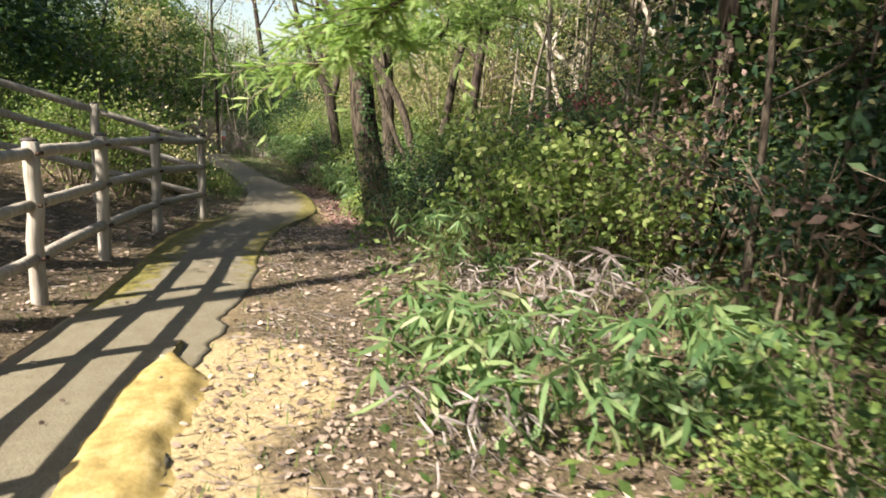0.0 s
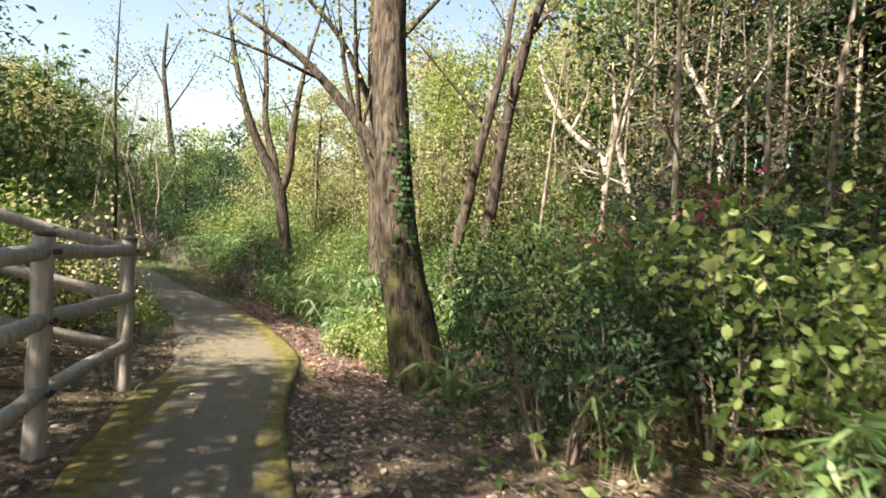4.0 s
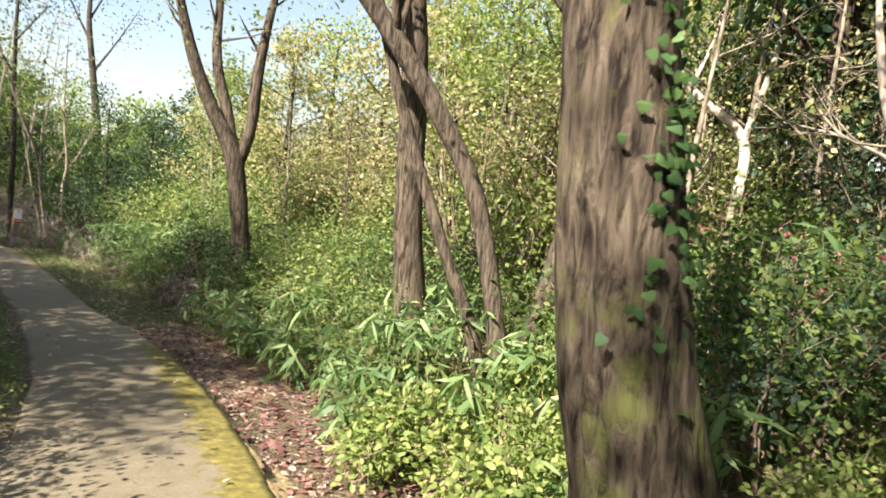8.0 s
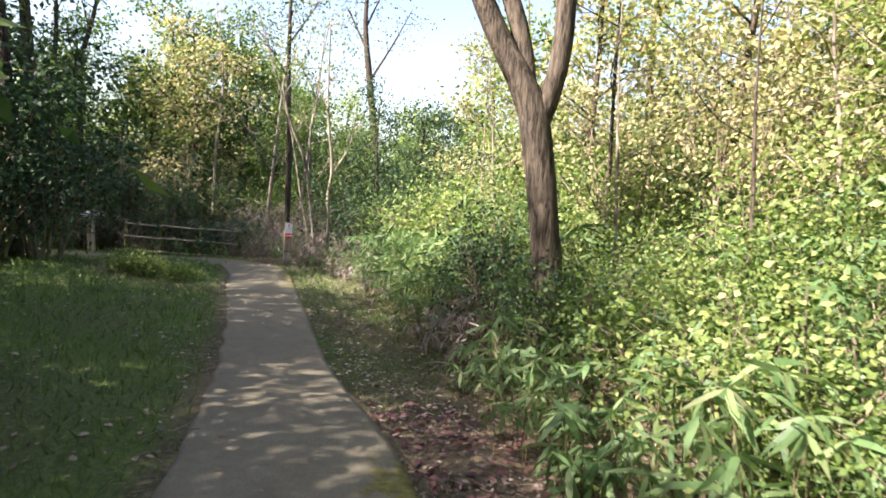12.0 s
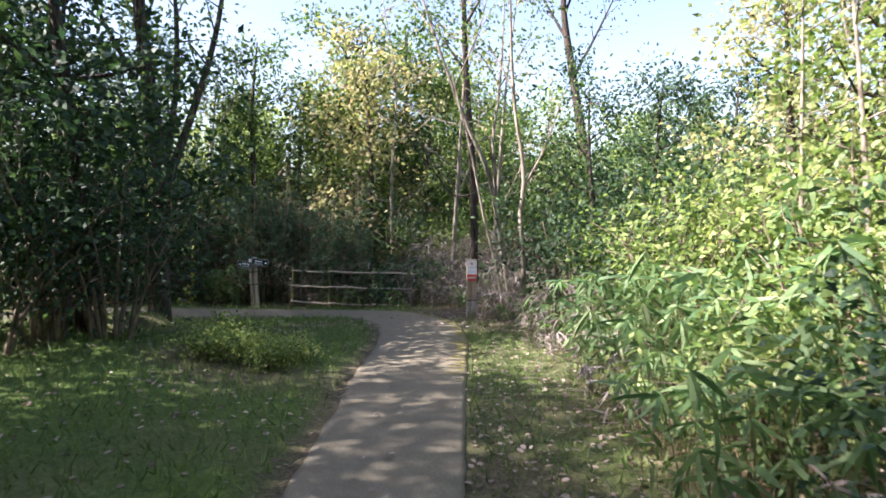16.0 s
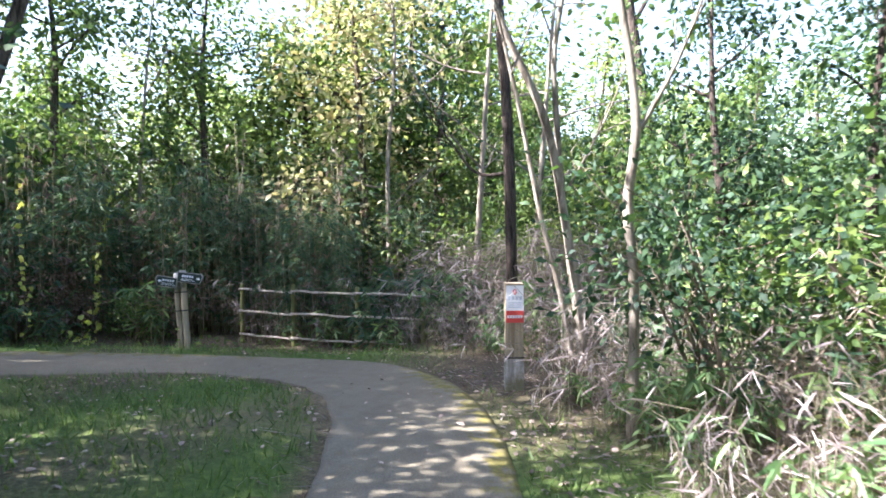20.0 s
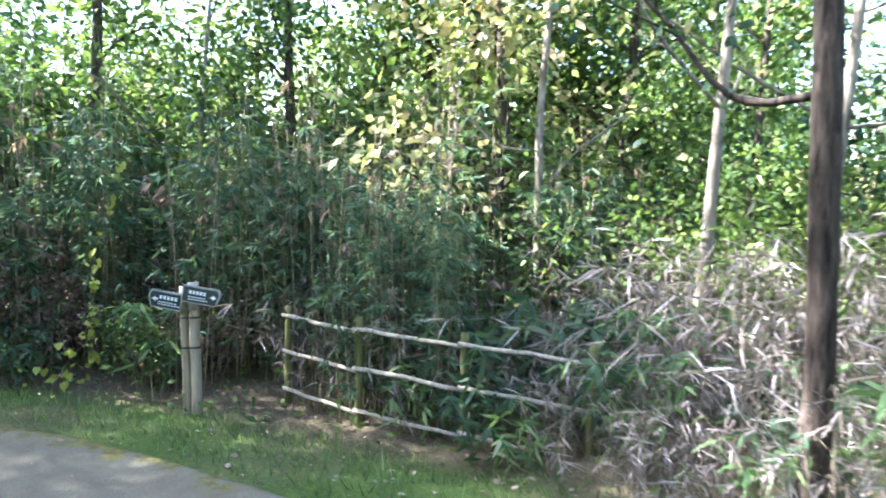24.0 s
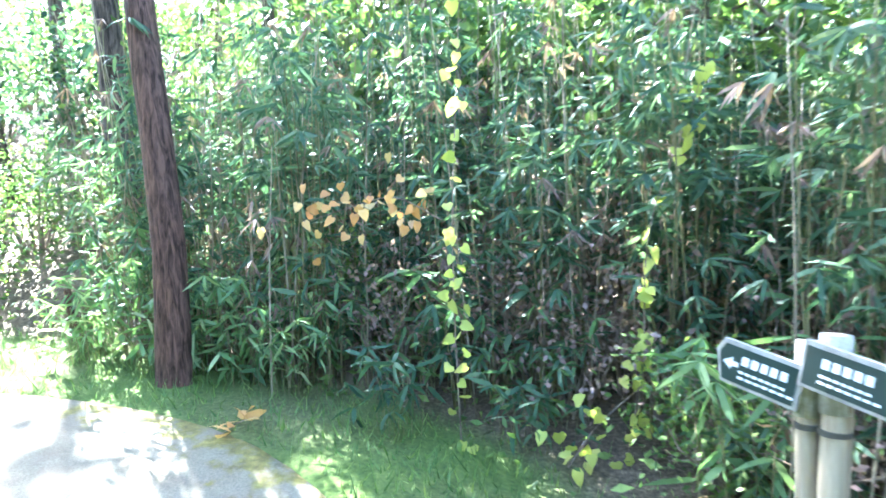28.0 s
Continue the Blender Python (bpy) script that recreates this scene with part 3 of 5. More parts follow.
def limb_twigs(rng, line, r0, n, length, up=0.3, start=0.35):
    """Twigs from a limb: tubes and the points where leaves hang."""
    tubes, ends = [], []
    for i in range(n):
        u = start + (1 - start) * (i + rng.random()) / n
        k = min(int(u * (len(line) - 1)), len(line) - 2)
        p = line[k] + (line[k + 1] - line[k]) * (u * (len(line) - 1) - k)
        d = unit(unit(line[k + 1] - line[k]) * 0.5 + rng.normal(0, 0.6, 3) + np.array([0, 0, up]))
        L = length * rng.uniform(0.6, 1.2)
        pts = [p, p + d * L * 0.5 + rng.normal(0, 0.05, 3) * L, p + d * L + rng.normal(0, 0.1, 3) * L]
        r = r0 * (1 - u * 0.7) * 0.35 + 0.004
        tubes.append(tube(pts, (r, r * 0.6, 0.003), 3))
        ends.extend([pts[1], (pts[1] + pts[2]) / 2, pts[2], pts[2]])
    return tubes, ends


def crown_mesh(rng, ends, per, spread_r, L, W, shape):
    ends = np.asarray(ends)
    P = np.repeat(ends, per, axis=0)
    off = rng.normal(0, spread_r, P.shape) * np.array([1, 1, 0.75])
    D = off + rng.normal(0, spread_r * 0.8, P.shape) + np.array([0, 0, -0.3 * spread_r])
    n = len(P)
    return leaves(P + off, D, L * rng.uniform(0.7, 1.25, n), W * rng.uniform(0.75, 1.2, n), shape, rng=rng)


def hero_tree(label, seed, trunk, limbs, bark, leaf=None, per=10, spread_r=0.22, L=0.07, W=0.045, shape="oval", twigs=7, twig_len=0.8, sides=18, lump=0.05, name="tree"):
    """trunk, limbs: rows of (x, y, z, radius) in the world. Leaves hang from twigs on the limbs."""
    rng = np.random.default_rng(seed)
    base = trunk[0]
    root = thing(name, label, "tree", at=pose(base[0], base[1], base[2]))
    o = np.array(base[:3])

    def line(rows, n):
        rows = np.array(rows, float)
        pts = smooth_line(rows[:, :3] - o, n)
        d = np.r_[0, np.cumsum(np.linalg.norm(np.diff(rows[:, :3], axis=0), axis=1))]
        rad = np.interp(np.linspace(0, d[-1], n), d, rows[:, 3])
        return pts, rad

    pts, rad = line(trunk, 26)
    v, f = tube(pts, rad, sides, seed, lump)
    part("trunk", mesh_np("trunk", v, f, bark, True), None, root)
    ends, tw = [], []
    for i, lb in enumerate(limbs):
        pts, rad = line(lb, 16)
        v, f = tube(pts, rad, 10, seed + i, lump)
        part("limb", mesh_np("limb", v, f, bark, True), None, root)
        a, e = limb_twigs(rng, pts, lb[0][3], twigs, twig_len)
        tw += a
        ends += e
    if tw:
        v, f = join(tw)
        tagged(part("twigwork", mesh_np("twigwork", v, f, bark, True), None, root), kind="stuff")
    if leaf and ends:
        v, f = crown_mesh(rng, ends, per, spread_r, L, W, shape)
        part("crown", mesh_np("crown", v, f, leaf), None, root)
    return root


# big ivy-grown tree beside the path
ivy_tree = hero_tree("large furrowed tree trunk with moss and ivy", 3,
          [(-1.12, 9.85, -0.55, 0.36), (-1.17, 9.85, -0.2, 0.28), (-1.28, 9.85, 0.3, 0.235), (-1.4, 9.86, 0.73, 0.215), (-1.52, 9.87, 1.4, 0.19), (-1.6, 9.89, 2.05, 0.172), (-1.67, 9.92, 2.7, 0.165), (-1.72, 10.0, 3.6, 0.155), (-1.72, 10.1, 5.2, 0.12), (-1.6, 10.2, 7.5, 0.06)],
          [[(-1.72, 10.08, 3.7, 0.09), (-2.4, 10.6, 4.6, 0.06), (-3.2, 11, 5.3, 0.03)], [(-1.7, 10.1, 4.3, 0.08), (-0.9, 10.3, 5.2, 0.05), (0, 10.5, 6, 0.02)], [(-1.7, 10.2, 5.0, 0.08), (-2.0, 9.4, 6, 0.04), (-2.4, 8.6, 6.7, 0.02)], [(-1.6, 10.2, 5.8, 0.07), (-1.2, 11, 7, 0.04), (-1.0, 11.8, 8, 0.02)]],
          M_BARK_IVY, M_LEAF_AUTUMN, 9, 0.3, 0.075, 0.05, sides=28, lump=0.06, twigs=10)

# forked tree
hero_tree("slender grey tree forking at head height", 5,
          [(-2.72, 17.7, -0.6, 0.19), (-2.8, 17.7, -0.1, 0.135), (-2.9, 17.7, 0.63, 0.125), (-3.04, 17.7, 1.45, 0.13), (-3.1, 17.7, 1.72, 0.135), (-3.2, 17.69, 1.92, 0.115), (-3.43, 17.68, 2.3, 0.09)],
          [[(-3.2, 17.69, 1.92, 0.11), (-3.43, 17.68, 2.3, 0.1), (-3.65, 17.65, 2.75, 0.09), (-4.0, 17.6, 3.8, 0.06), (-4.3, 17.5, 5.2, 0.03)],
           [(-3.1, 17.72, 1.6, 0.08), (-3.22, 17.74, 2.28, 0.075), (-3.4, 17.75, 2.8, 0.07), (-3.5, 17.9, 4.0, 0.05), (-3.7, 18.2, 5.6, 0.02)],
           [(-3.06, 17.7, 1.5, 0.1), (-2.98, 17.7, 1.75, 0.095), (-2.91, 17.7, 2.02, 0.085), (-2.88, 17.7, 2.8, 0.085), (-2.75, 17.7, 4.0, 0.05), (-2.4, 17.8, 5.6, 0.02)]],
          M_BARK, M_LEAF_YELLOW, 8, 0.28, 0.07, 0.045, lump=0.05)

# cluster of four slanting trunks
hero_tree("dark upright trunk in a clump of trees", 7, [(-1.12, 13.86, -0.4, 0.22), (-1.2, 13.88, 0.3, 0.165), (-1.3, 13.9, 0.95, 0.135), (-1.36, 13.92, 1.8, 0.13), (-1.42, 13.93, 2.6, 0.125), (-1.5, 13.94, 3.2, 0.115), (-1.6, 13.9, 5, 0.09), (-1.6, 13.9, 7.5, 0.04)],
          [[(-1.45, 13.93, 2.8, 0.06), (-2.1, 13.7, 3.9, 0.04), (-3.0, 13.5, 4.7, 0.02)], [(-1.52, 13.94, 3.6, 0.06), (-0.6, 14, 4.8, 0.04), (0.2, 14.4, 5.8, 0.02)], [(-1.6, 13.9, 5.0, 0.06), (-1.8, 14.6, 6.2, 0.02)]], M_BARK, M_LEAF_YELLOW, 9, 0.3, 0.075, 0.05)
hero_tree("thin slanting trunk in a clump of trees", 8, [(-0.7, 13.13, -0.2, 0.075), (-0.88, 13.18, 0.4, 0.06), (-1.07, 13.25, 0.8, 0.056), (-1.28, 13.32, 1.3, 0.056), (-1.45, 13.37, 1.7, 0.056), (-1.7, 13.45, 2.4, 0.05), (-2.0, 13.5, 3.4, 0.04), (-2.2, 13.5, 4.6, 0.015)],
          [[(-1.7, 13.45, 2.5, 0.035), (-1.5, 13.6, 3.8, 0.02), (-1.5, 13.8, 4.6, 0.01)]], M_BARK, M_LEAF_AUTUMN, 9, 0.28)
hero_tree("bent pale-barked trunk reaching over the path", 9, [(-0.6, 12.88, -0.3, 0.1), (-0.68, 12.92, 0.2, 0.078), (-0.82, 12.98, 0.85, 0.074), (-1.0, 13.06, 1.45, 0.078), (-1.4, 13.15, 2.1, 0.082), (-1.74, 13.22, 2.55, 0.082), (-2.0, 13.25, 2.85, 0.075), (-2.7, 13.3, 3.5, 0.05), (-3.6, 13.3, 4.0, 0.02)],
          [[(-1.74, 13.22, 2.55, 0.04), (-1.9, 12.8, 3.6, 0.03), (-2.0, 12.4, 4.5, 0.01)], [(-2.4, 13.3, 3.2, 0.03), (-3.2, 12.9, 3.4, 0.02), (-3.9, 12.6, 3.5, 0.008)]], M_BARK, M_LEAF_AUTUMN, 9, 0.28)
hero_tree("leaning trunk in a clump of trees", 10, [(-0.42, 13.12, -0.2, 0.13), (-0.27, 13.05, 0.5, 0.095), (-0.2, 13.0, 1.0, 0.088), (-0.12, 12.95, 1.5, 0.084), (-0.05, 12.9, 2.1, 0.078), (0.2, 12.9, 3.4, 0.06), (0.4, 13, 5, 0.03)],
          [[(0.15, 12.9, 3.1, 0.04), (0.5, 13.6, 4.2, 0.02), (0.2, 14, 5, 0.01)]], M_BARK, M_LEAF_YELLOW, 9, 0.28)
hero_tree("thin dark leaning tree on the slope", 11, [(0.15, 13.55, 0.3, 0.1), (0.35, 13.5, 1.07, 0.095), (0.5, 13.45, 2.66, 0.09), (0.7, 13.4, 4.0, 0.08), (1.0, 13.3, 5.2, 0.05), (1.3, 13.2, 7, 0.02)],
          [[(0.5, 13.45, 2.5, 0.04), (-0.2, 13.7, 3.3, 0.025), (-0.9, 13.8, 4.0, 0.01)], [(0.75, 13.4, 4.2, 0.04), (1.5, 13.8, 5.2, 0.01)]], M_BARK_DARK, M_LEAF_AUTUMN, 8, 0.3)

# dead bleached trees on the slope
for k, rows in enumerate([
    [[(2.75, 14.55, 1.8, 0.07), (2.73, 14.55, 2.5, 0.06), (2.16, 14.89, 3.08, 0.05), (1.75, 15.1, 3.76, 0.035), (1.5, 15.2, 4.5, 0.015)], [(2.16, 14.89, 3.08, 0.03), (2.4, 14.9, 3.7, 0.02), (2.5, 14.8, 4.6, 0.008)], [(2.73, 14.55, 2.5, 0.04), (2.9, 14.4, 3.6, 0.03), (2.8, 14.3, 5.0, 0.01)]],
    [[(2.0, 11.5, 0.7, 0.06), (1.94, 11.57, 1.26, 0.05), (1.78, 11.7, 1.95, 0.042), (1.67, 11.79, 2.36, 0.036), (1.58, 11.86, 2.9, 0.025), (1.5, 11.9, 3.6, 0.01)], [(1.63, 11.8, 2.5, 0.02), (1.76, 11.7, 3.3, 0.012), (2.0, 11.6, 3.8, 0.005)], [(1.78, 11.7, 1.95, 0.02), (1.3, 11.8, 2.1, 0.014), (1.0, 11.9, 2.15, 0.006)]],
    [[(4.2, 13.2, 2.2, 0.07), (4.0, 13.3, 3.2, 0.055), (3.6, 13.6, 4.2, 0.04), (3.4, 13.9, 5.4, 0.015)], [(4.0, 13.3, 3.2, 0.03), (4.5, 13.0, 4.0, 0.02), (4.8, 12.8, 5.0, 0.008)], [(3.7, 13.5, 3.9, 0.025), (3.1, 13.4, 4.3, 0.015), (2.6, 13.3, 4.5, 0.006)]],
]):
    hero_tree("bleached bare dead tree with broken branches", 20 + k, rows[0], rows[1:], M_DEADWOOD, None, twigs=5, twig_len=0.5, sides=10, name="dead_tree")

# thin trees by the numbered post
hero_tree("thin pale leaning sapling", 30, [(-7.54, 25.49, -0.75, 0.04), (-7.54, 25.49, -0.4, 0.034), (-7.67, 25.45, 0.61, 0.033), (-7.86, 25.39, 1.61, 0.032), (-8.11, 25.29, 2.2, 0.028), (-8.4, 25.2, 3.0, 0.022), (-8.9, 25.0, 4.6, 0.01)], [[(-8.3, 25.2, 2.8, 0.014), (-8.0, 25.5, 3.8, 0.01), (-7.9, 25.7, 4.6, 0.005)], [(-8.6, 25.1, 3.6, 0.012), (-9.2, 25.4, 4.4, 0.005)]], M_BARK_LIGHT, M_LEAF_GREEN, 8, 0.25, 0.07, 0.045, sides=10, name="sapling")
hero_tree("thin pale leaning sapling", 31, [(-7.58, 25.37, -0.75, 0.025), (-7.6, 25.37, -0.42, 0.022), (-7.87, 25.28, 0.93, 0.02), (-8.02, 25.23, 1.73, 0.018), (-8.3, 25.1, 3.0, 0.008)], [[(-8.05, 25.2, 1.9, 0.01), (-7.9, 25.5, 2.6, 0.005)]], M_BARK_LIGHT, M_LEAF_GREEN, 6, 0.2, sides=8, name="sapling")
hero_tree("thin pale sapling growing upright", 32, [(-7.5, 25.6, -0.75, 0.03), (-7.68, 25.55, 0.4, 0.028), (-7.71, 25.53, 0.7, 0.027), (-7.78, 25.5, 1.62, 0.025), (-7.8, 25.5, 2.07, 0.023), (-7.72, 25.5, 2.6, 0.02), (-7.6, 25.5, 4.4, 0.008)], [[(-7.72, 25.53, 0.95, 0.012), (-7.4, 25.5, 1.5, 0.008), (-7.2, 25.5, 1.95, 0.004)], [(-7.7, 25.5, 2.8, 0.012), (-7.3, 25.8, 3.6, 0.005)]], M_BARK_LIGHT, M_LEAF_GREEN, 8, 0.25, sides=10, name="sapling")
hero_tree("slim pale tree with smooth bark", 33, [(-6.93, 24.39, -0.65, 0.045), (-6.93, 24.39, -0.2, 0.034), (-6.93, 24.39, 0.36, 0.03), (-6.97, 24.39, 0.88, 0.032), (-6.92, 24.39, 1.25, 0.03), (-6.94, 24.39, 1.56, 0.026), (-7.02, 24.37, 2.1, 0.024), (-7.1, 24.3, 4.2, 0.01)], [[(-6.92, 24.39, 1.25, 0.018), (-6.7, 24.5, 1.7, 0.012), (-6.5, 24.6, 2.3, 0.005)], [(-7.0, 24.4, 2.4, 0.014), (-7.5, 24.6, 3.2, 0.006)]], M_BARK_LIGHT, M_LEAF_GREEN, 8, 0.25, sides=10, name="sapling")
hero_tree("dark straight tree with one side branch", 34, [(-9.02, 27.58, -0.95, 0.085), (-9.0, 27.58, -0.07, 0.07), (-9.02, 27.58, 0.9, 0.068), (-9.04, 27.57, 1.8, 0.066), (-9.14, 27.53, 3.3, 0.06), (-9.2, 27.5, 5.5, 0.04), (-9.2, 27.5, 8, 0.015)], [[(-9.03, 27.57, 1.32, 0.022), (-9.35, 27.5, 1.3, 0.018), (-9.75, 27.4, 1.75, 0.012), (-10.2, 27.3, 2.3, 0.005)], [(-9.15, 27.5, 3.6, 0.03), (-9.8, 27.3, 4.6, 0.01)], [(-9.2, 27.5, 4.4, 0.03), (-8.5, 27.6, 5.5, 0.01)], [(-9.2, 27.5, 5.4, 0.03), (-9.4, 28.1, 6.6, 0.01)]], M_BARK_DARK, M_LEAF_DARK, 9, 0.3, 0.08, 0.05)
hero_tree("reddish-brown trunk at the edge of the thicket", 35, [(-15.5, 23.45, -1.1, 0.15), (-15.52, 23.45, -0.8, 0.12), (-15.6, 23.45, 0.11, 0.108), (-15.68, 23.38, 1.0, 0.1), (-15.75, 23.3, 1.8, 0.095), (-16.1, 23.2, 4.2, 0.07), (-16.2, 23.1, 7, 0.03)], [[(-15.8, 23.3, 2.2, 0.04), (-15.3, 22.7, 3.1, 0.025), (-14.9, 22.3, 3.6, 0.01)], [(-16.0, 23.2, 3.2, 0.04), (-16.6, 23.8, 4.2, 0.02)], [(-16.1, 23.2, 4.4, 0.04), (-15.6, 23.8, 5.4, 0.02)]], M_BARK_RED, M_LEAF_GREEN, 7, 0.3, 0.08, 0.05)
hero_tree("tall slim multi-stemmed tree on the lawn edge", 36, [(-12.4, 23.3, -0.9, 0.19), (-12.4, 23.3, -0.4, 0.155), (-12.42, 23.28, 0.5, 0.14), (-12.35, 23.35, 1.2, 0.13), (-12.45, 23.25, 2.6, 0.11), (-12.55, 23.15, 4.2, 0.085), (-12.5, 23.2, 7.5, 0.03)], [[(-12.36, 23.34, 1.15, 0.075), (-12.1, 23.6, 2.2, 0.06), (-11.8, 23.9, 3.6, 0.045), (-11.6, 24.1, 5.4, 0.015)], [(-12.36, 23.34, 1.3, 0.06), (-12.2, 23.5, 2.8, 0.05), (-12.2, 23.5, 5.0, 0.02)], [(-12.45, 23.25, 2.6, 0.05), (-13, 22.9, 3.8, 0.03), (-13.4, 22.7, 5, 0.01)], [(-12.5, 23.2, 4.4, 0.05), (-11.9, 22.6, 5.4, 0.03), (-11.4, 22.2, 6.4, 0.01)], [(-12.52, 23.2, 5.0, 0.05), (-13.1, 23.8, 6.2, 0.03), (-13.4, 24.3, 7.0, 0.01)]], M_BARK, M_LEAF_GREEN, 9, 0.34, 0.085, 0.055, twigs=9)
hero_tree("tall slim tree with sparse leaves against the sky", 37, [(-8.7, 35.3, -0.6, 0.2), (-8.9, 35.3, 3.0, 0.14), (-9.26, 35.2, 5.5, 0.11), (-9.45, 35.15, 6.9, 0.09), (-9.4, 35.1, 9, 0.04)], [[(-9.2, 35.2, 5.0, 0.05), (-8.4, 35.2, 6.4, 0.03), (-7.8, 35.2, 7.6, 0.01)], [(-9.4, 35.2, 6.2, 0.05), (-10.2, 35.3, 7.6, 0.02)], [(-9.4, 35.2, 7.0, 0.04), (-8.8, 35.4, 8.6, 0.02)]], M_BARK_DARK, M_LEAF_DARK, 4, 0.3, 0.1, 0.06)

hero_tree("short broken dark stem at the edge of the thicket", 38, [(-16.6, 22.05, gz(-16.6, 22.05) - 0.1, 0.04), (-16.58, 22.03, -0.7, 0.035), (-16.52, 21.98, -0.2, 0.028)], [], M_BARK_RED, sides=10, name="broken_stem")

# feathery conifer whose branch hangs towards the path
conifer = hero_tree("feathery light-green conifer with drooping branches", 40, [(2.20, 5.95, 0.1, 0.13), (2.15, 5.95, 1.5, 0.11), (2.10, 5.95, 3.2, 0.09), (2.10, 5.95, 6.5, 0.03)],
                    [[(2.10, 5.95, 3.1, 0.045), (0.50, 5.10, 2.7, 0.03), (-0.2, 4.45, 2.2, 0.02), (-0.55, 4.15, 2.0, 0.012), (-0.8, 3.95, 1.9, 0.006)], [(2.10, 5.95, 3.3, 0.035), (0.40, 4.55, 3.1, 0.025), (0.00, 3.85, 2.6, 0.008)], [(2.10, 5.95, 3.6, 0.03), (-0.10, 5.85, 3.6, 0.02), (-1.00, 5.65, 3.2, 0.008)], [(2.10, 5.95, 4.2, 0.03), (1.90, 5.25, 4.3, 0.02), (2.50, 4.65, 4.0, 0.008)]],
                    M_BARK_DARK, M_LEAF_CONIFER, 12, 0.1, 0.07, 0.012, "dart", twigs=12, twig_len=0.42)


def needle_bough(tree, base, pts, n, seed, reach, sag):
    """Fine needle sprays hung along a bough of a tree."""
    rng = np.random.default_rng(seed)
    bough = smooth_line(pts, 40) - np.array(base)
    lead = unit(bough[-1] - bough[0])
    P, D, tw = [], [], []
    for i in range(n):
        p = bough[int(6 + 33 * rng.random() ** 0.8)]
        d = unit(lead * 0.6 * (1, 1, 0) + rng.normal(0, 0.75, 3) * (1, 1, 0.28))
        L = reach * rng.uniform(0.4, 1.1)
        line = np.array([p + d * L * u + np.array([0, 0, -sag * L * u * u]) for u in np.linspace(0, 1, 6)])
        tw.append(tube(line, np.linspace(0.003, 0.001, 6), 3))
        for u in rng.random(46):
            P.append(p + d * L * u + np.array([0, 0, -sag * L * u * u]))
            D.append(d * 0.8 + rng.normal(0, 0.55, 3) - (0, 0, 0.25))
    v, f = join(tw)
    tagged(part("twigwork", mesh_np("twigwork", v, f, M_TWIG, True), None, tree), kind="stuff")
    v, f = leaves(P, D, rng.uniform(0.04, 0.08, len(P)), rng.uniform(0.007, 0.012, len(P)), "dart", rng=rng)
    part("needle_spray", mesh_np("needle_spray", v, f, M_LEAF_CONIFER), None, tree, "hanging spray of fine light-green needles")


needle_bough(conifer, (2.2, 5.95, 0.1), [(0.5, 5.1, 2.7), (-0.2, 4.45, 2.2), (-0.55, 4.15, 2.0), (-0.8, 3.95, 1.9)], 140, 41, 0.42, 0.05)
near_conifer = hero_tree("feathery conifer with a bough reaching over the path", 42, [(1.7, -0.3, 0.0, 0.12), (1.68, -0.3, 1.6, 0.1), (1.65, -0.3, 3.4, 0.08), (1.65, -0.3, 6.0, 0.02)],
                         [[(1.65, -0.3, 3.2, 0.04), (0.5, 0.5, 2.7, 0.028), (-0.45, 1.25, 2.0, 0.016), (-1.0, 1.62, 1.6, 0.005)], [(1.65, -0.3, 3.6, 0.04), (2.4, 0.6, 3.9, 0.02), (3.0, 1.2, 3.9, 0.008)]],
                         M_BARK_DARK, M_LEAF_CONIFER, 8, 0.1, 0.07, 0.012, "dart", twigs=10, twig_len=0.35)
needle_bough(near_conifer, (1.7, -0.3, 0.0), [(0.2, 0.75, 2.5), (-0.45, 1.25, 2.0), (-0.8, 1.5, 1.74), (-1.0, 1.62, 1.6)], 110, 43, 0.36, 0.2)


# ---- plants built once, then copied ----
def shrub(seed, h, r, stems, per, L, W, shape, leaf, name, label, twig=M_TWIG, droop=0.0, flat=1.0):
    rng = np.random.default_rng(seed)
    root = thing(name, label, "shrub")
    tubes, ends = [], []
    for i in range(stems):
        a = rng.uniform(0, 2 * math.pi)
        rr = r * math.sqrt(rng.random())
        H = h * rng.uniform(0.55, 1.0) * (1 - 0.35 * (rr / r) ** 2)
        top = np.array([rr * math.cos(a), rr * math.sin(a), H])
        pts = smooth_line([(top[0] * 0.25, top[1] * 0.25, -0.05), (top[0] * 0.6 + rng.normal(0, 0.05), top[1] * 0.6 + rng.normal(0, 0.05), H * 0.55), top], 6)
        tubes.append(tube(pts, np.linspace(0.012 * h + 0.003, 0.003, 6), 4))
        a2, e2 = limb_twigs(rng, pts, 0.015, 5, 0.32 * h, 0.25, 0.3)
        tubes += a2
        ends += e2
    v, f = join(tubes)
    tagged(part("stemwork", mesh_np("stemwork", v, f, twig, True), None, root), kind="stuff")
    v, f = crown_mesh(rng, ends, per, 0.1 * h + 0.02, L, W, shape)
    v[:, 2] = np.maximum(v[:, 2], 0.01)
    part("foliage", mesh_np("foliage", v, f, leaf), None, root)
    return root


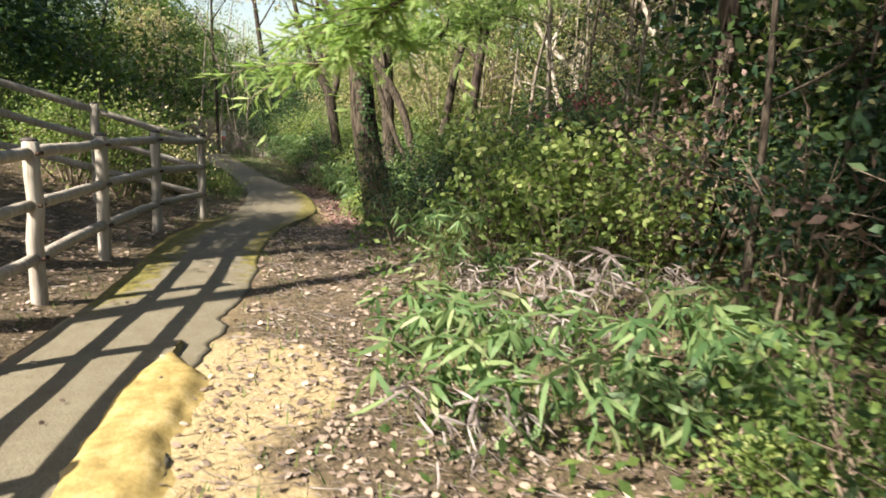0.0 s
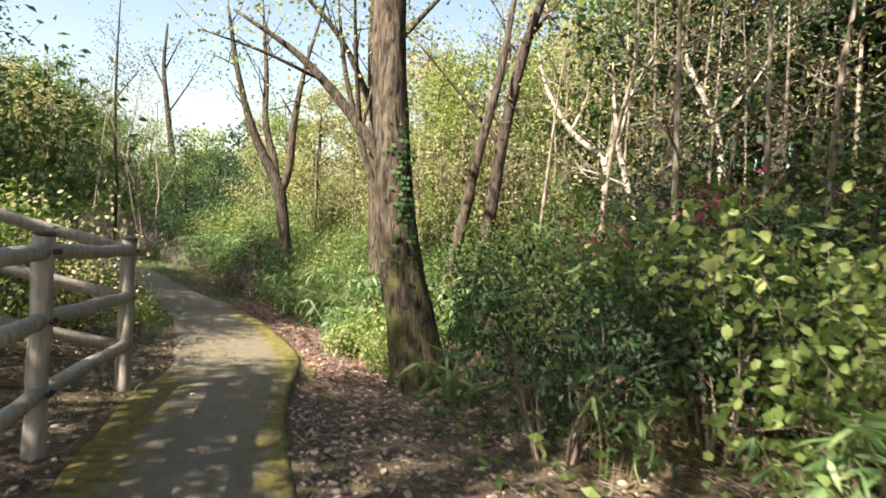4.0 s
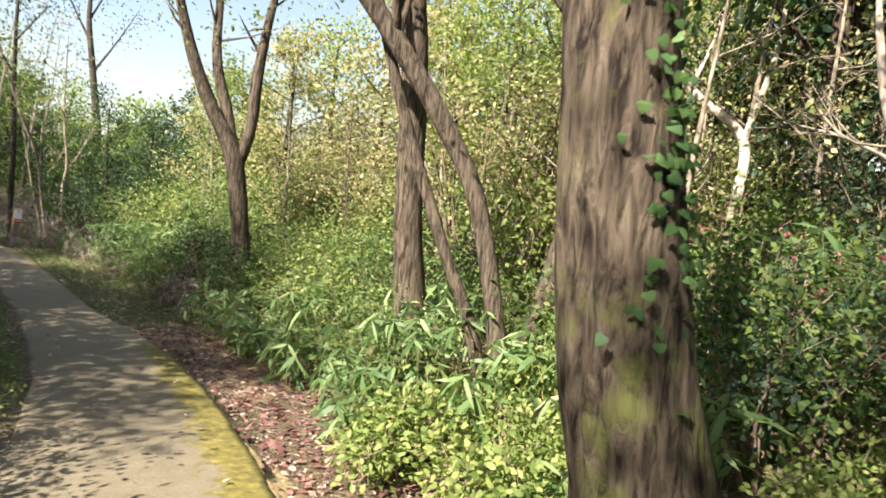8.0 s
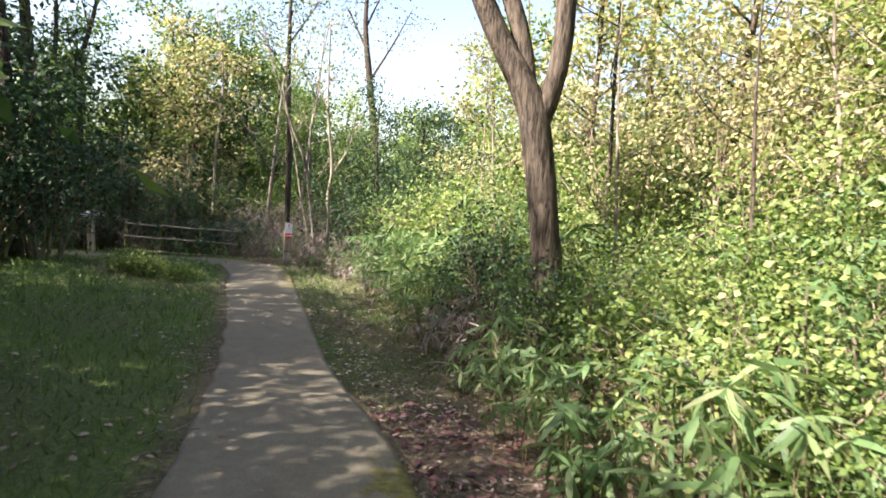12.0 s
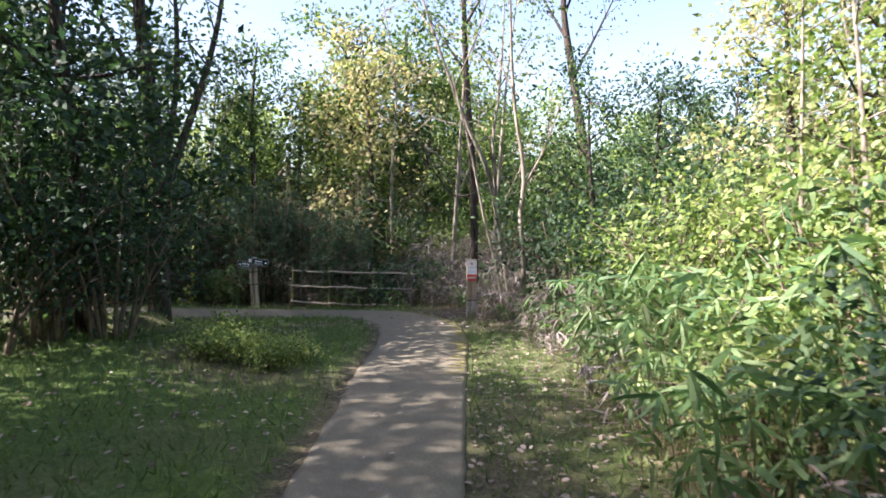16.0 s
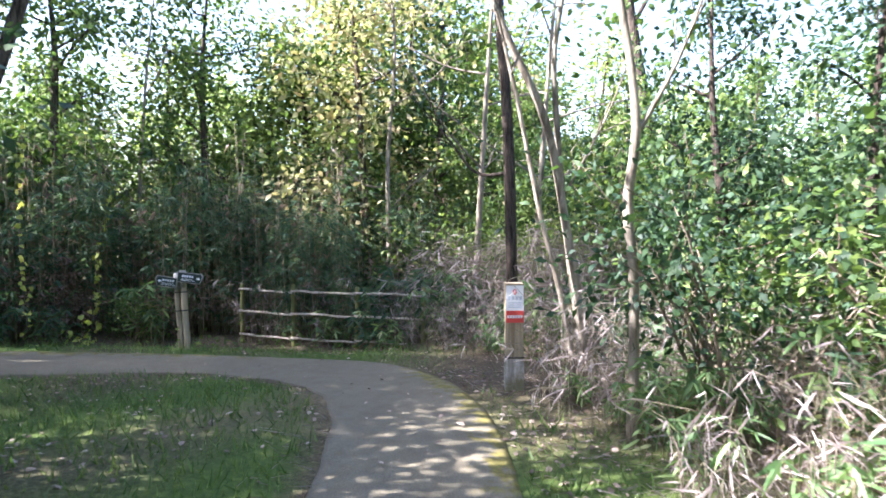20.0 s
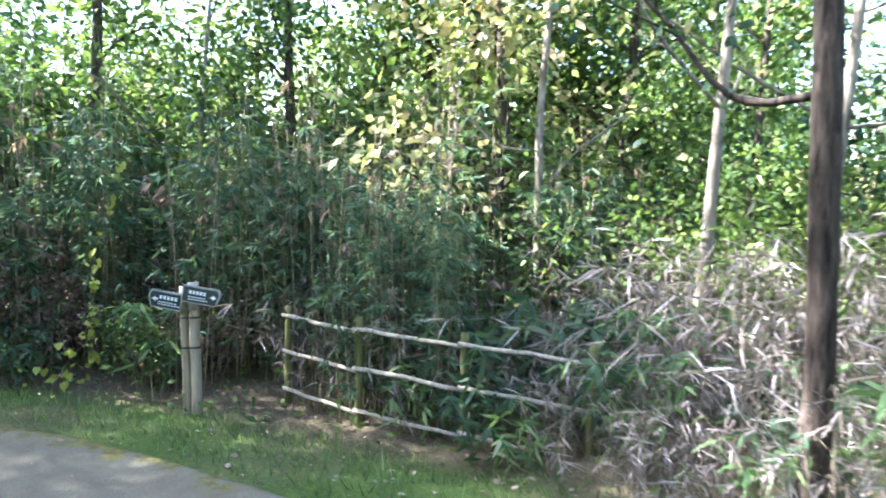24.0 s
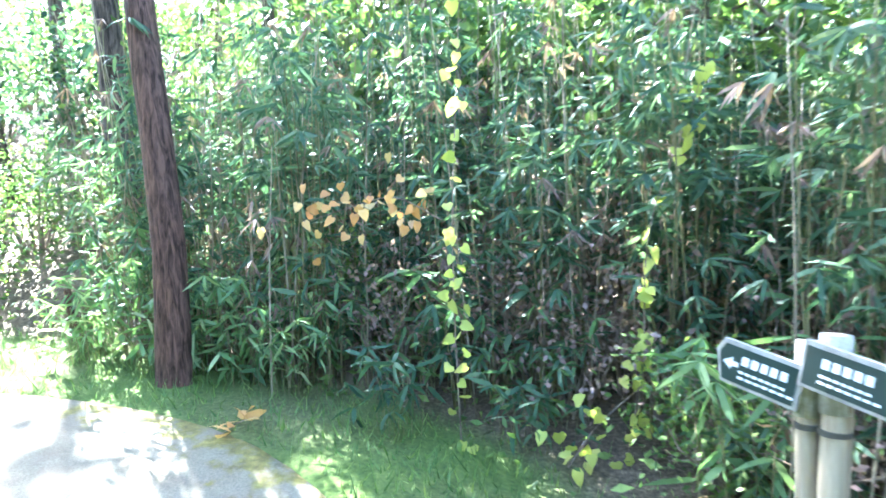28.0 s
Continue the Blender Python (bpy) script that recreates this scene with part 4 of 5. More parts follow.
def sasa(seed, stems=12, h=0.5, r=0.3, leaf=M_LEAF_SASA, L=0.2, W=0.038, name="sasa_clump", label="low clump of bamboo grass with long pointed leaves", fan=7):
    rng = np.random.default_rng(seed)
    root = thing(name, label, "bamboo grass")
    tubes, P, D = [], [], []
    for i in range(stems):
        a = rng.uniform(0, 2 * math.pi)
        b0 = np.array([math.cos(a), math.sin(a), 0]) * r * rng.random()
        H = h * rng.uniform(0.5, 1.1)
        d = np.array([math.cos(a), math.sin(a), 0]) * rng.uniform(0.05, 0.4) * H
        pts = smooth_line([b0 - (0, 0, 0.04), b0 + d * 0.3 + (0, 0, H * 0.6), b0 + d + (0, 0, H)], 6)
        tubes.append(tube(pts, np.linspace(0.004, 0.002, 6), 3))
        a0 = rng.uniform(0, 6.28)
        for k in range(fan):
            u = 1.0 if k < fan * 0.65 else rng.uniform(0.5, 0.9)
            p = pts[-1] if u == 1 else pts[int(u * 5)]
            th = a0 + k * 2.4 + rng.normal(0, 0.3)
            P.append(p)
            D.append((math.cos(th), math.sin(th), rng.uniform(-1.4, 0.35)))
    v, f = join(tubes)
    tagged(part("stemwork", mesh_np("stemwork", v, f, M_CULM, True), None, root), kind="stuff")
    n = len(P)
    v, f = leaves(P, D, L * rng.uniform(0.65, 1.25, n), W * rng.uniform(0.8, 1.3, n), "blade", rng=rng)
    part("foliage", mesh_np("foliage", v, f, leaf), None, root)
    return root


def bamboo(seed, culms=17, h=3.2, r=0.45, dry=0.3):
    rng = np.random.default_rng(seed)
    root = thing("bamboo_thicket", "dense clump of thin bamboo canes with green and withered leaves", "bamboo")
    g, d_, P, D, P2, D2 = [], [], [], [], [], []
    for i in range(culms):
        a, rr = rng.uniform(0, 6.28), r * math.sqrt(rng.random())
        b0 = np.array([rr * math.cos(a), rr * math.sin(a), -0.05])
        H = h * rng.uniform(0.55, 1.1)
        lean = rng.normal(0, 0.07, 2) * H
        top = b0 + np.array([lean[0], lean[1], H])
        pts = smooth_line([b0, (b0 + top) / 2 + rng.normal(0, 0.03, 3), top], 7)
        dead = rng.random() < dry
        (d_ if dead else g).append(tube(pts, np.linspace(rng.uniform(0.007, 0.011), 0.003, 7), 5))
        for k in range(3 if dead else 12):
            u = 0.12 + 0.86 * rng.random() ** (0.9 if dead else 0.65)
            p = b0 + (top - b0) * u
            dr = rng.normal(0, 1, 3) * (1, 1, 0.35)
            p = p + unit(dr) * rng.uniform(0.04, 0.26)
            a0 = math.atan2(dr[1], dr[0])
            for m in range(6):
                th = a0 + (m - 2.5) * 0.55 + rng.normal(0, 0.2)
                (P2 if dead else P).append(p)
                (D2 if dead else D).append((math.cos(th), math.sin(th), rng.uniform(-1.8, -0.3) if dead else rng.uniform(-1.1, 0.25)))
    for tb, mt in ((g, M_CULM), (d_, M_CANE)):
        for v, f in tb:
            part("cane", mesh_np("cane", v, f, mt, True), None, root)
    n = len(P)
    v, f = leaves(P, D, rng.uniform(0.12, 0.23, n), rng.uniform(0.02, 0.034, n), "blade", rng=rng)
    part("foliage", mesh_np("foliage", v, f, M_LEAF_BAMBOO), None, root)
    n = len(P2)
    v, f = leaves(P2, D2, rng.uniform(0.1, 0.2, n), rng.uniform(0.014, 0.026, n), "blade", rng=rng)
    part("withered_foliage", mesh_np("withered_foliage", v, f, M_LEAF_BROWN), None, root, "withered tan bamboo leaves")
    return root


def reeds(seed, n=64, h=1.5, r=0.72):
    rng = np.random.default_rng(seed)
    root = thing("dry_reeds", "tangle of dead pale reeds and fallen canes", "dry reeds")
    tb, P, D = [], [], []
    for i in range(n):
        a, rr = rng.uniform(0, 6.28), r * math.sqrt(rng.random())
        b0 = np.array([rr * math.cos(a), rr * math.sin(a), -0.03])
        H = h * rng.uniform(0.3, 1.0)
        th = rng.uniform(0, 6.28)
        d = np.array([math.cos(th), math.sin(th), 0]) * H * rng.uniform(0.0, 1.0) ** 2
        pts = smooth_line([b0, b0 + d * 0.3 + (0, 0, H * 0.7), b0 + d + (0, 0, H * rng.uniform(0.55, 1.0))], 6)
        tb.append(tube(pts, np.linspace(0.0045, 0.0018, 6), 3))
        a0 = rng.uniform(0, 6.28)
        for k in range(6):
            P.append(pts[rng.integers(2, 6)])
            a1 = a0 + rng.normal(0, 0.9)
            D.append((math.cos(a1), math.sin(a1), rng.uniform(-1.6, 0.2)))
    v, f = join(tb)
    tagged(part("stalk_tangle", mesh_np("stalk_tangle", v, f, M_REED, True), None, root), kind="stuff")
    v, f = leaves(P, D, rng.uniform(0.12, 0.28, len(P)), rng.uniform(0.008, 0.019, len(P)), "blade", rng=rng)
    tagged(part("dry_foliage", mesh_np("dry_foliage", v, f, M_LEAF_DRY), None, root), kind="stuff")
    return root


def forest_tree(seed, h, r0, lo, spread_, leaf, bark, nl=12, per=11, L=0.16, W=0.098, label="broadleaf woodland tree with green crown", sr=0.27):
    rng = np.random.default_rng(seed)
    root = thing("woodland_tree", label, "tree")
    lean = rng.normal(0, 0.05, 2) * h
    line = smooth_line([(0, 0, -0.3), (lean[0] * 0.3, lean[1] * 0.3, h * 0.35), (lean[0] * 0.6 + rng.normal(0, 0.1), lean[1] * 0.6, h * 0.7), (lean[0], lean[1], h)], 18)
    v, f = tube(line, r0 * np.linspace(1.15, 0.15, 18), 10, seed, 0.05)
    part("trunk", mesh_np("trunk", v, f, bark, True), None, root)
    tb, ends = [], []
    for i in range(nl):
        u = lo + (0.97 - lo) * (i + rng.random()) / nl
        p = line[int(u * 17)]
        a = i * 2.4 + rng.normal(0, 0.3)
        R = spread_ * (1 - 0.55 * (u - lo) / (1 - lo)) * rng.uniform(0.6, 1.15)
        d = np.array([math.cos(a) * R, math.sin(a) * R, R * rng.uniform(0.2, 0.8)])
        pts = smooth_line([p, p + d * 0.5 + rng.normal(0, 0.08, 3), p + d], 7)
        tb.append(tube(pts, np.linspace(r0 * 0.4 * (1 - u * 0.5), 0.008, 7), 5))
        a2, e2 = limb_twigs(rng, pts, r0 * 0.3, 7, 0.32 * spread_, 0.2, 0.25)
        tb += a2
        ends += e2
    v, f = join(tb)
    tagged(part("branchwork", mesh_np("branchwork", v, f, bark, True), None, root), kind="stuff")
    v, f = crown_mesh(rng, ends, per, sr, L, W, "dart")
    part("crown", mesh_np("crown", v, f, leaf), None, root)
    return root


KINDS = {
    "sasa": [lambda s=s: sasa(s) for s in (51, 52, 53)],
    "sasa_dry": [lambda s=s: sasa(s, 13, 0.42, 0.32, M_LEAF_DRY, 0.17, 0.018, fan=8, label="withered straw-coloured bamboo grass among the leaf litter") for s in (58,)],
    "sasa_tall": [lambda s=s: sasa(s, 15, 0.95, 0.35, M_LEAF_SASA, 0.2, 0.03, fan=9) for s in (54, 55)],
    "green": [lambda s=s: shrub(s, 1.25, 0.6, 11, 9, 0.062, 0.036, "dart", M_LEAF_GREEN, "shrub", "green broadleaf shrub in the undergrowth") for s in (61, 62, 63)],
    "yellow": [lambda s=s: shrub(s, 1.15, 0.6, 10, 9, 0.055, 0.036, "dart", M_LEAF_YELLOW, "shrub", "yellow-green shrub with rounded leaves") for s in (64, 65)],
    "broad": [lambda s=s: shrub(s, 1.15, 0.62, 8, 4, 0.078, 0.06, "oval", M_LEAF_YELLOW, "shrub", "sunlit yellow-green shrub with broad rounded leaves") for s in (164, 165)],
    "dark": [lambda s=s: shrub(s, 1.5, 0.7, 11, 9, 0.066, 0.038, "dart", M_LEAF_DARK, "shrub", "dark evergreen shrub with dense small leaves") for s in (66, 67)],
    "fern": [lambda s=s: shrub(s, 0.45, 0.38, 9, 5, 0.05, 0.032, "oval", M_LEAF_YELLOW, "low_plant", "low bright green leafy plant") for s in (68, 69)],
    "autumn": [lambda s=s: shrub(s, 2.2, 0.9, 12, 9, 0.055, 0.036, "dart", M_LEAF_AUTUMN, "shrub", "tall thin shrub with fading autumn leaves") for s in (70, 71)],
    "brown": [lambda s=s: shrub(s, 1.4, 0.55, 9, 4, 0.07, 0.04, "dart", M_LEAF_BROWN, "shrub", "withered shrub with brown and pinkish leaves") for s in (78, 79)],
    "red": [lambda s=s: shrub(s, 1.0, 0.45, 6, 2, 0.065, 0.04, "oval", M_LEAF_RED, "shrub", "sparse shrub with red autumn leaves") for s in (72,)],
    "bamboo": [lambda s=s: bamboo(s) for s in (81, 82, 83)],
    "reeds": [lambda s=s: reeds(s) for s in (84, 85, 86)],
    "cream": [lambda s=s: shrub(s, 1.2, 0.55, 10, 6, 0.06, 0.04, "oval", M_LEAF_CREAM, "shrub", "pale yellow shrub behind the fence") for s in (76,)],
    "thicket": [lambda s=s, m=m: shrub(s, 3.0, 1.3, 13, 6, 0.14, 0.088, "dart", m, "thicket_shrub", "tall dense thicket shrub in the woods") for s, m in ((73, M_LEAF_GREEN), (74, M_LEAF_DARK), (75, M_LEAF_GREEN))],
    "far": [lambda s=s, m=m: forest_tree(s, 8.0, 0.15, 0.12, 2.4, m, M_BARK_DARK, 10, 7, 0.34, 0.24, "distant woodland tree with full crown", 0.4) for s, m in ((101, M_LEAF_GREEN), (102, M_LEAF_DARK), (103, M_LEAF_YELLOW))],
    "bare": [lambda s=s, b=b: forest_tree(s, 4.6, 0.036, 0.3, 1.1, M_LEAF_AUTUMN, b, 8, 1, 0.075, 0.05, "thin half-bare sapling on the slope", 0.15) for s, b in ((105, M_BARK_LIGHT), (106, M_BARK), (107, M_BARK_LIGHT))],
    "tall": [lambda s=s: forest_tree(s, 10.5, 0.13, 0.6, 2.6, M_LEAF_DARK, M_BARK_DARK, 15, 10, 0.17, 0.11, "tall evergreen tree with a high crown, mostly added out of view for shade", 0.36) for s in (104, 108)],
    "big_sasa": [lambda s=s: sasa(s, 12, 0.85, 0.35, M_LEAF_BAMBOO, 0.24, 0.045, fan=9, label="broad-leaved bamboo grass at the thicket edge") for s in (56, 57)],
    "tree_green": [lambda s=s: forest_tree(s, 7.5, 0.13, 0.28, 2.0, M_LEAF_GREEN, M_BARK) for s in (91, 92)],
    "tree_dark": [lambda s=s: forest_tree(s, 7.0, 0.14, 0.15, 2.1, M_LEAF_DARK, M_BARK_DARK, label="dark evergreen woodland tree with dense crown", per=13) for s in (93, 94)],
    "tree_yellow": [lambda s=s: forest_tree(s, 7.0, 0.12, 0.2, 2.0, M_LEAF_YELLOW, M_BARK, label="woodland tree with yellowing leaves", per=10) for s in (95, 96)],
    "tree_autumn": [lambda s=s: forest_tree(s, 7.0, 0.11, 0.2, 1.9, M_LEAF_AUTUMN, M_BARK, label="woodland tree with rusty autumn leaves", per=10) for s in (97, 98)],
}
GROUP = {"sasa": "bamboo grass clumps", "sasa_tall": "bamboo grass clumps", "sasa_dry": "bamboo grass clumps", "big_sasa": "broad bamboo grass clumps", "bamboo": "bamboo thicket clumps", "reeds": "dry reed clumps", "fern": "low leafy plants", "thicket": "thicket shrubs", "bare": "saplings on the slope", "far": "distant trees"}
MADE = {}
RNG = np.random.default_rng(2024)


def plant(kind, x, y, s=1.0, z=None, turn=None, which=None):
    i = int(RNG.integers(len(KINDS[kind]))) if which is None else which
    turn = RNG.uniform(0, 360) if turn is None else turn
    z = gz(x, y) - 0.01 if z is None else z
    first = (kind, i) not in MADE
    if first:
        MADE[kind, i] = tagged(KINDS[kind][i](), group=GROUP.get(kind, "woodland trees" if "t" == kind[0] else "undergrowth shrubs"))
    m = pose(x, y, z, 0, 0, turn) @ Matrix.Diagonal((s, s, s * RNG.uniform(0.9, 1.1), 1))
    if first:
        MADE[kind, i].matrix_basis = m
        return MADE[kind, i]
    ob = copy_thing(MADE[kind, i], m)
    ob.matrix_basis = m
    return ob


CLEAR = [(-14.4, 25.6, 0.75), (-14.6, 25.95, 0.75), (-14.9, 26.2, 0.5), (-14.0, 26.3, 0.5), (-13.4, 26.5, 0.55), (-13.0, 26.3, 0.5), (-13.9, 26.4, 0.4), (-15.05, 26.5, 0.42), (-14.7, 26.3, 0.35), (-15.2, 25.35, 0.4), (-15.4, 24.85, 0.5), (-14.9, 25.1, 0.4), (-8.14, 25.47, 0.5), (-8.0, 24.9, 0.4)]


def scatter(kinds, n, box, keep, smin, smax, gap):
    done, tries = [], 0
    while len(done) < n and tries < n * 40:
        tries += 1
        x, y = RNG.uniform(box[0], box[1]), RNG.uniform(box[2], box[3])
        e, side, k = beside(x, y)
        if not keep(float(e[0]), float(side[0]), x, y) or any((x - a) ** 2 + (y - b) ** 2 < r * r for a, b, r in CLEAR) or any((x - a) ** 2 + (y - b) ** 2 < gap * gap for a, b in done):
            continue
        done.append((x, y))
        plant(kinds[int(RNG.integers(len(kinds)))], x, y, RNG.uniform(smin, smax))


def right(lo, hi):
    return lambda e, s, x, y: s > 0 and lo < e < hi


def left(lo, hi):
    return lambda e, s, x, y: s < 0 and lo < e < hi


# first stretch, right side
scatter(["sasa", "sasa", "sasa_dry"], 19, (-0.75, 1.3, 2.2, 4.3), right(1.2, 3.2), 0.7, 1.1, 0.3)
scatter(["fern", "sasa", "green"], 6, (0.6, 1.9, 1.1, 2.5), right(1.9, 4), 0.6, 0.9, 0.3)
for bx, by, bs in ((0.15, 5.9, 0.85), (0.75, 5.6, 0.95), (1.4, 5.4, 0.95), (0.35, 6.7, 1.1), (1.1, 6.6, 1.2), (1.85, 6.2, 1.2), (0.15, 7.6, 1.05)):
    plant("broad", bx, by, bs)
scatter(["dark", "green", "dark", "brown"], 20, (1.9, 5.6, 1.6, 6.4), right(3.5, 8), 0.95, 1.5, 0.55)
scatter(["bare"], 12, (1.6, 6, 2.4, 8), right(3.4, 8), 0.7, 1.0, 0.5)
scatter(["thicket"], 6, (3.2, 7.0, 1.8, 7.5), right(5.0, 10), 0.9, 1.2, 1.0)
scatter(["sasa_tall", "sasa", "sasa_dry"], 14, (-0.9, 2.0, 4.4, 5.6), right(1.35, 3.6), 0.5, 0.8, 0.33)
scatter(["sasa_tall", "sasa", "dark"], 12, (-0.9, 2.0, 6.2, 8.3), right(1.3, 4.2), 0.55, 0.75, 0.42)
scatter(["bare"], 44, (0.5, 8, 8.6, 20), right(3.2, 10), 0.7, 1.15, 0.7)
scatter(["bare"], 10, (2.8, 8, 1.75, 8), right(4.4, 10), 0.7, 1.1, 0.8)
scatter(["green", "dark", "sasa_tall"], 20, (1.9, 6, -0.2, 7.5), right(2.9, 8), 0.8, 1.25, 0.55)
scatter(["dark", "green", "dark"], 14, (2.6, 7, 1.0, 9), right(3.8, 9), 1.0, 1.5, 0.8)
scatter(["autumn", "thicket"], 12, (5.0, 10, 2.0, 12), right(6.0, 12), 0.9, 1.2, 1.0)
scatter(["sasa", "sasa_tall", "green"], 28, (-1.6, 2.5, 6.5, 11), right(1.2, 4.5), 0.7, 1.0, 0.35)
scatter(["green", "fern", "dark"], 16, (-0.9, 4, 8, 13), right(1.8, 6), 0.7, 1.1, 0.55)
plant("red", 0.75, 10.3, 1.0)
plant("red", 1.5, 10.8, 1.1)
plant("red", 1.0, 11.6, 0.9)
for bx, by, bs in ((1.6, 9.3, 1.2), (2.0, 9.9, 1.1), (2.3, 10.4, 1.2)):
    plant("red", bx, by, bs)
# second stretch, right side
scatter(["fern", "sasa", "fern"], 22, (-1.9, 0.2, 10.6, 12.8), right(0.75, 2.6), 0.8, 1.2, 0.26)
scatter(["sasa", "sasa_tall"], 52, (-4.0, 1, 12.6, 17.6), right(0.85, 3.0), 0.7, 1.05, 0.26)
scatter(["green"], 16, (-4.6, 1, 13.4, 18.5), right(1.3, 3.0), 0.55, 0.8, 0.45)
scatter(["green", "sasa_tall", "dark", "yellow", "sasa_dry"], 28, (-6.5, 1, 15.0, 21), right(1.4, 4.5), 0.7, 1.1, 0.5)
scatter(["green", "autumn", "dark", "yellow"], 24, (-5.5, 5, 14, 23), right(2.8, 8), 1.0, 1.4, 0.8)
scatter(["bare"], 16, (-4.2, 2, 15.5, 23), right(2.2, 6), 0.55, 0.85, 0.6)
# third stretch, right side up to the numbered post
scatter(["sasa_tall", "sasa_tall", "sasa_dry"], 34, (-7.2, -3, 18, 22.6), right(0.95, 2.0), 0.7, 1.05, 0.3)
scatter(["yellow", "green", "sasa_tall"], 18, (-7.0, -2, 18.5, 24), right(1.9, 4), 1.0, 1.4, 0.6)
scatter(["green", "dark"], 14, (-7.0, -2, 23, 28), right(1.5, 6), 1.0, 1.5, 0.7)
scatter(["reeds", "sasa_tall", "sasa", "big_sasa"], 20, (-8.0, -5.0, 24.5, 27.4), right(0.7, 3.2), 0.5, 0.8, 0.4)
scatter(["reeds", "sasa_dry", "sasa", "sasa_tall"], 24, (-8.2, -5.4, 21.6, 25.6), right(0.75, 1.9), 0.45, 0.75, 0.28)
# bend: reeds and bamboo
scatter(["reeds", "sasa"], 9, (-10.1, -8.3, 27.0, 27.9), right(1.2, 4), 0.55, 0.8, 0.4)
scatter(["reeds"], 20, (-11.0, -7.6, 28.5, 30.0), right(1.8, 4.8), 0.8, 1.15, 0.42)
scatter(["sasa_tall", "big_sasa"], 18, (-11.4, -7.4, 27.0, 29.0), right(1.4, 4), 0.6, 0.95, 0.5)
scatter(["bamboo"], 9, (-14.3, -12.2, 27.45, 28.3), right(1.2, 3), 0.6, 0.8, 0.3)
scatter(["bamboo"], 32, (-14.5, -11.4, 27.75, 31), right(1.6, 6), 0.6, 0.85, 0.38)
scatter(["bamboo"], 5, (-11.2, -8.5, 29.8, 31.4), right(1.6, 6), 0.5, 0.65, 0.45)
scatter(["bamboo"], 54, (-19, -13.9, 22.4, 31), right(0.95, 4.5), 0.75, 0.95, 0.38)
scatter(["sasa", "sasa_tall"], 26, (-16.9, -13.9, 22.5, 28.2), right(0.7, 1.3), 0.6, 0.9, 0.3)
scatter(["big_sasa", "sasa_tall"], 20, (-17, -13.9, 22.8, 28.6), right(0.8, 1.7), 0.7, 1.05, 0.4)
for bx, by in ((-15.1, 25.85), (-14.95, 26.75), (-14.65, 26.95), (-14.3, 27.0), (-15.15, 25.0)):
    plant("big_sasa", bx, by, 0.62)
scatter(["green", "brown"], 13, (-17, -13.9, 22.8, 27.6), right(1.2, 2.4), 0.6, 0.9, 0.5)
scatter(["sasa_dry", "reeds"], 10, (-13.4, -10.6, 27.7, 29.0), right(1.4, 3.2), 0.7, 1.0, 0.4)
scatter(["thicket"], 9, (-22.5, -17.2, 23, 31), right(3.2, 7), 1.15, 1.45, 1.3)
scatter(["big_sasa"], 6, (-13.2, -9.8, 27.9, 28.6), right(1.5, 2.6), 0.8, 1.1, 0.5)
scatter(["sasa"], 5, (-13.0, -10, 27.5, 28.2), right(1.3, 2.4), 0.7, 1.0, 0.4)
scatter(["green", "sasa_tall"], 10, (-19, -15.6, 17, 23), right(1.0, 3), 0.7, 1.0, 0.7)
plant("cream", -4.62, 10.8, 0.85)
plant("cream", -5.0, 10.9, 1.0)
plant("yellow", -4.32, 11.95, 0.5)
plant("yellow", -4.75, 9.0, 1.15)
plant("yellow", -5.3, 8.75, 1.1)
plant("green", -4.9, 11.6, 0.8)
plant("green", -6.1, 12.7, 1.3)
plant("green", -5.3, 9.9, 0.9)
# left side
for bx, by, bs in ((-9.9, 20.6, 1.2), (-10.4, 20.2, 1.3), (-10.2, 19.6, 1.2), (-10.8, 20.8, 1.25)):
    plant("dark", bx, by, bs)
scatter(["fern"], 8, (-9.0, -7.9, 20.4, 21.4), left(0.3, 1.6), 0.5, 0.8, 0.28)
scatter(["green"], 6, (-7.6, -4.6, 9.2, 12), left(1.0, 4), 0.8, 1.0, 0.7)
scatter(["dark", "green", "thicket"], 20, (-13, -6.5, 9.5, 17), left(3.2, 9), 0.9, 1.3, 0.9)
# woods
for tx, ty, ts in ((-2.3, 21.6, 0.62), (-0.7, 20.8, 0.7), (-3.8, 24.4, 0.58), (0.8, 23.2, 0.8), (-12.8, 30.2, 0.95), (-14.9, 32.6, 0.9)):
    plant("tree_autumn", tx, ty, ts)
for tx, ty, ts in ((-1.3, 23.0, 0.68), (-3.1, 22.9, 0.56), (0.4, 18.8, 0.6), (-14.6, 31.0, 0.85), (-17.4, 29.8, 0.8), (-11.4, 32.6, 0.8), (-9.3, 33.4, 0.62)):
    plant("tree_yellow", tx, ty, ts)
for tx, ty, ts in ((-10.2, 29.0, 1.45), (-9.6, 29.8, 1.5), (-11.8, 29.4, 1.4), (-16.4, 28.0, 1.4)):
    plant("bare", tx, ty, ts)
# (-8.4, 11.6) and (-8.1, 10.8) are added beside the view to shade the path
for tx, ty, ts in ((-6.3, 4.5, 0.75), (-7.9, 4.9, 0.75), (-8.4, 11.6, 0.85), (-8.1, 10.8, 0.8), (-9.3, 13.8, 0.85), (3.8, 14.6, 1.0), (5.8, 12.8, 1.1), (5.0, 16.6, 1.0), (7.0, 10.5, 1.1), (-10.2, 15.8, 0.88), (-10.5, 14.6, 0.85), (-11.2, 17.2, 0.78), (-12.6, 18.9, 0.62), (-11.6, 14.4, 0.75), (-12.2, 20.5, 0.95), (-12.6, 21.9, 0.7), (-10.6, 20.9, 0.8)):
    plant("tree_dark", tx, ty, ts)
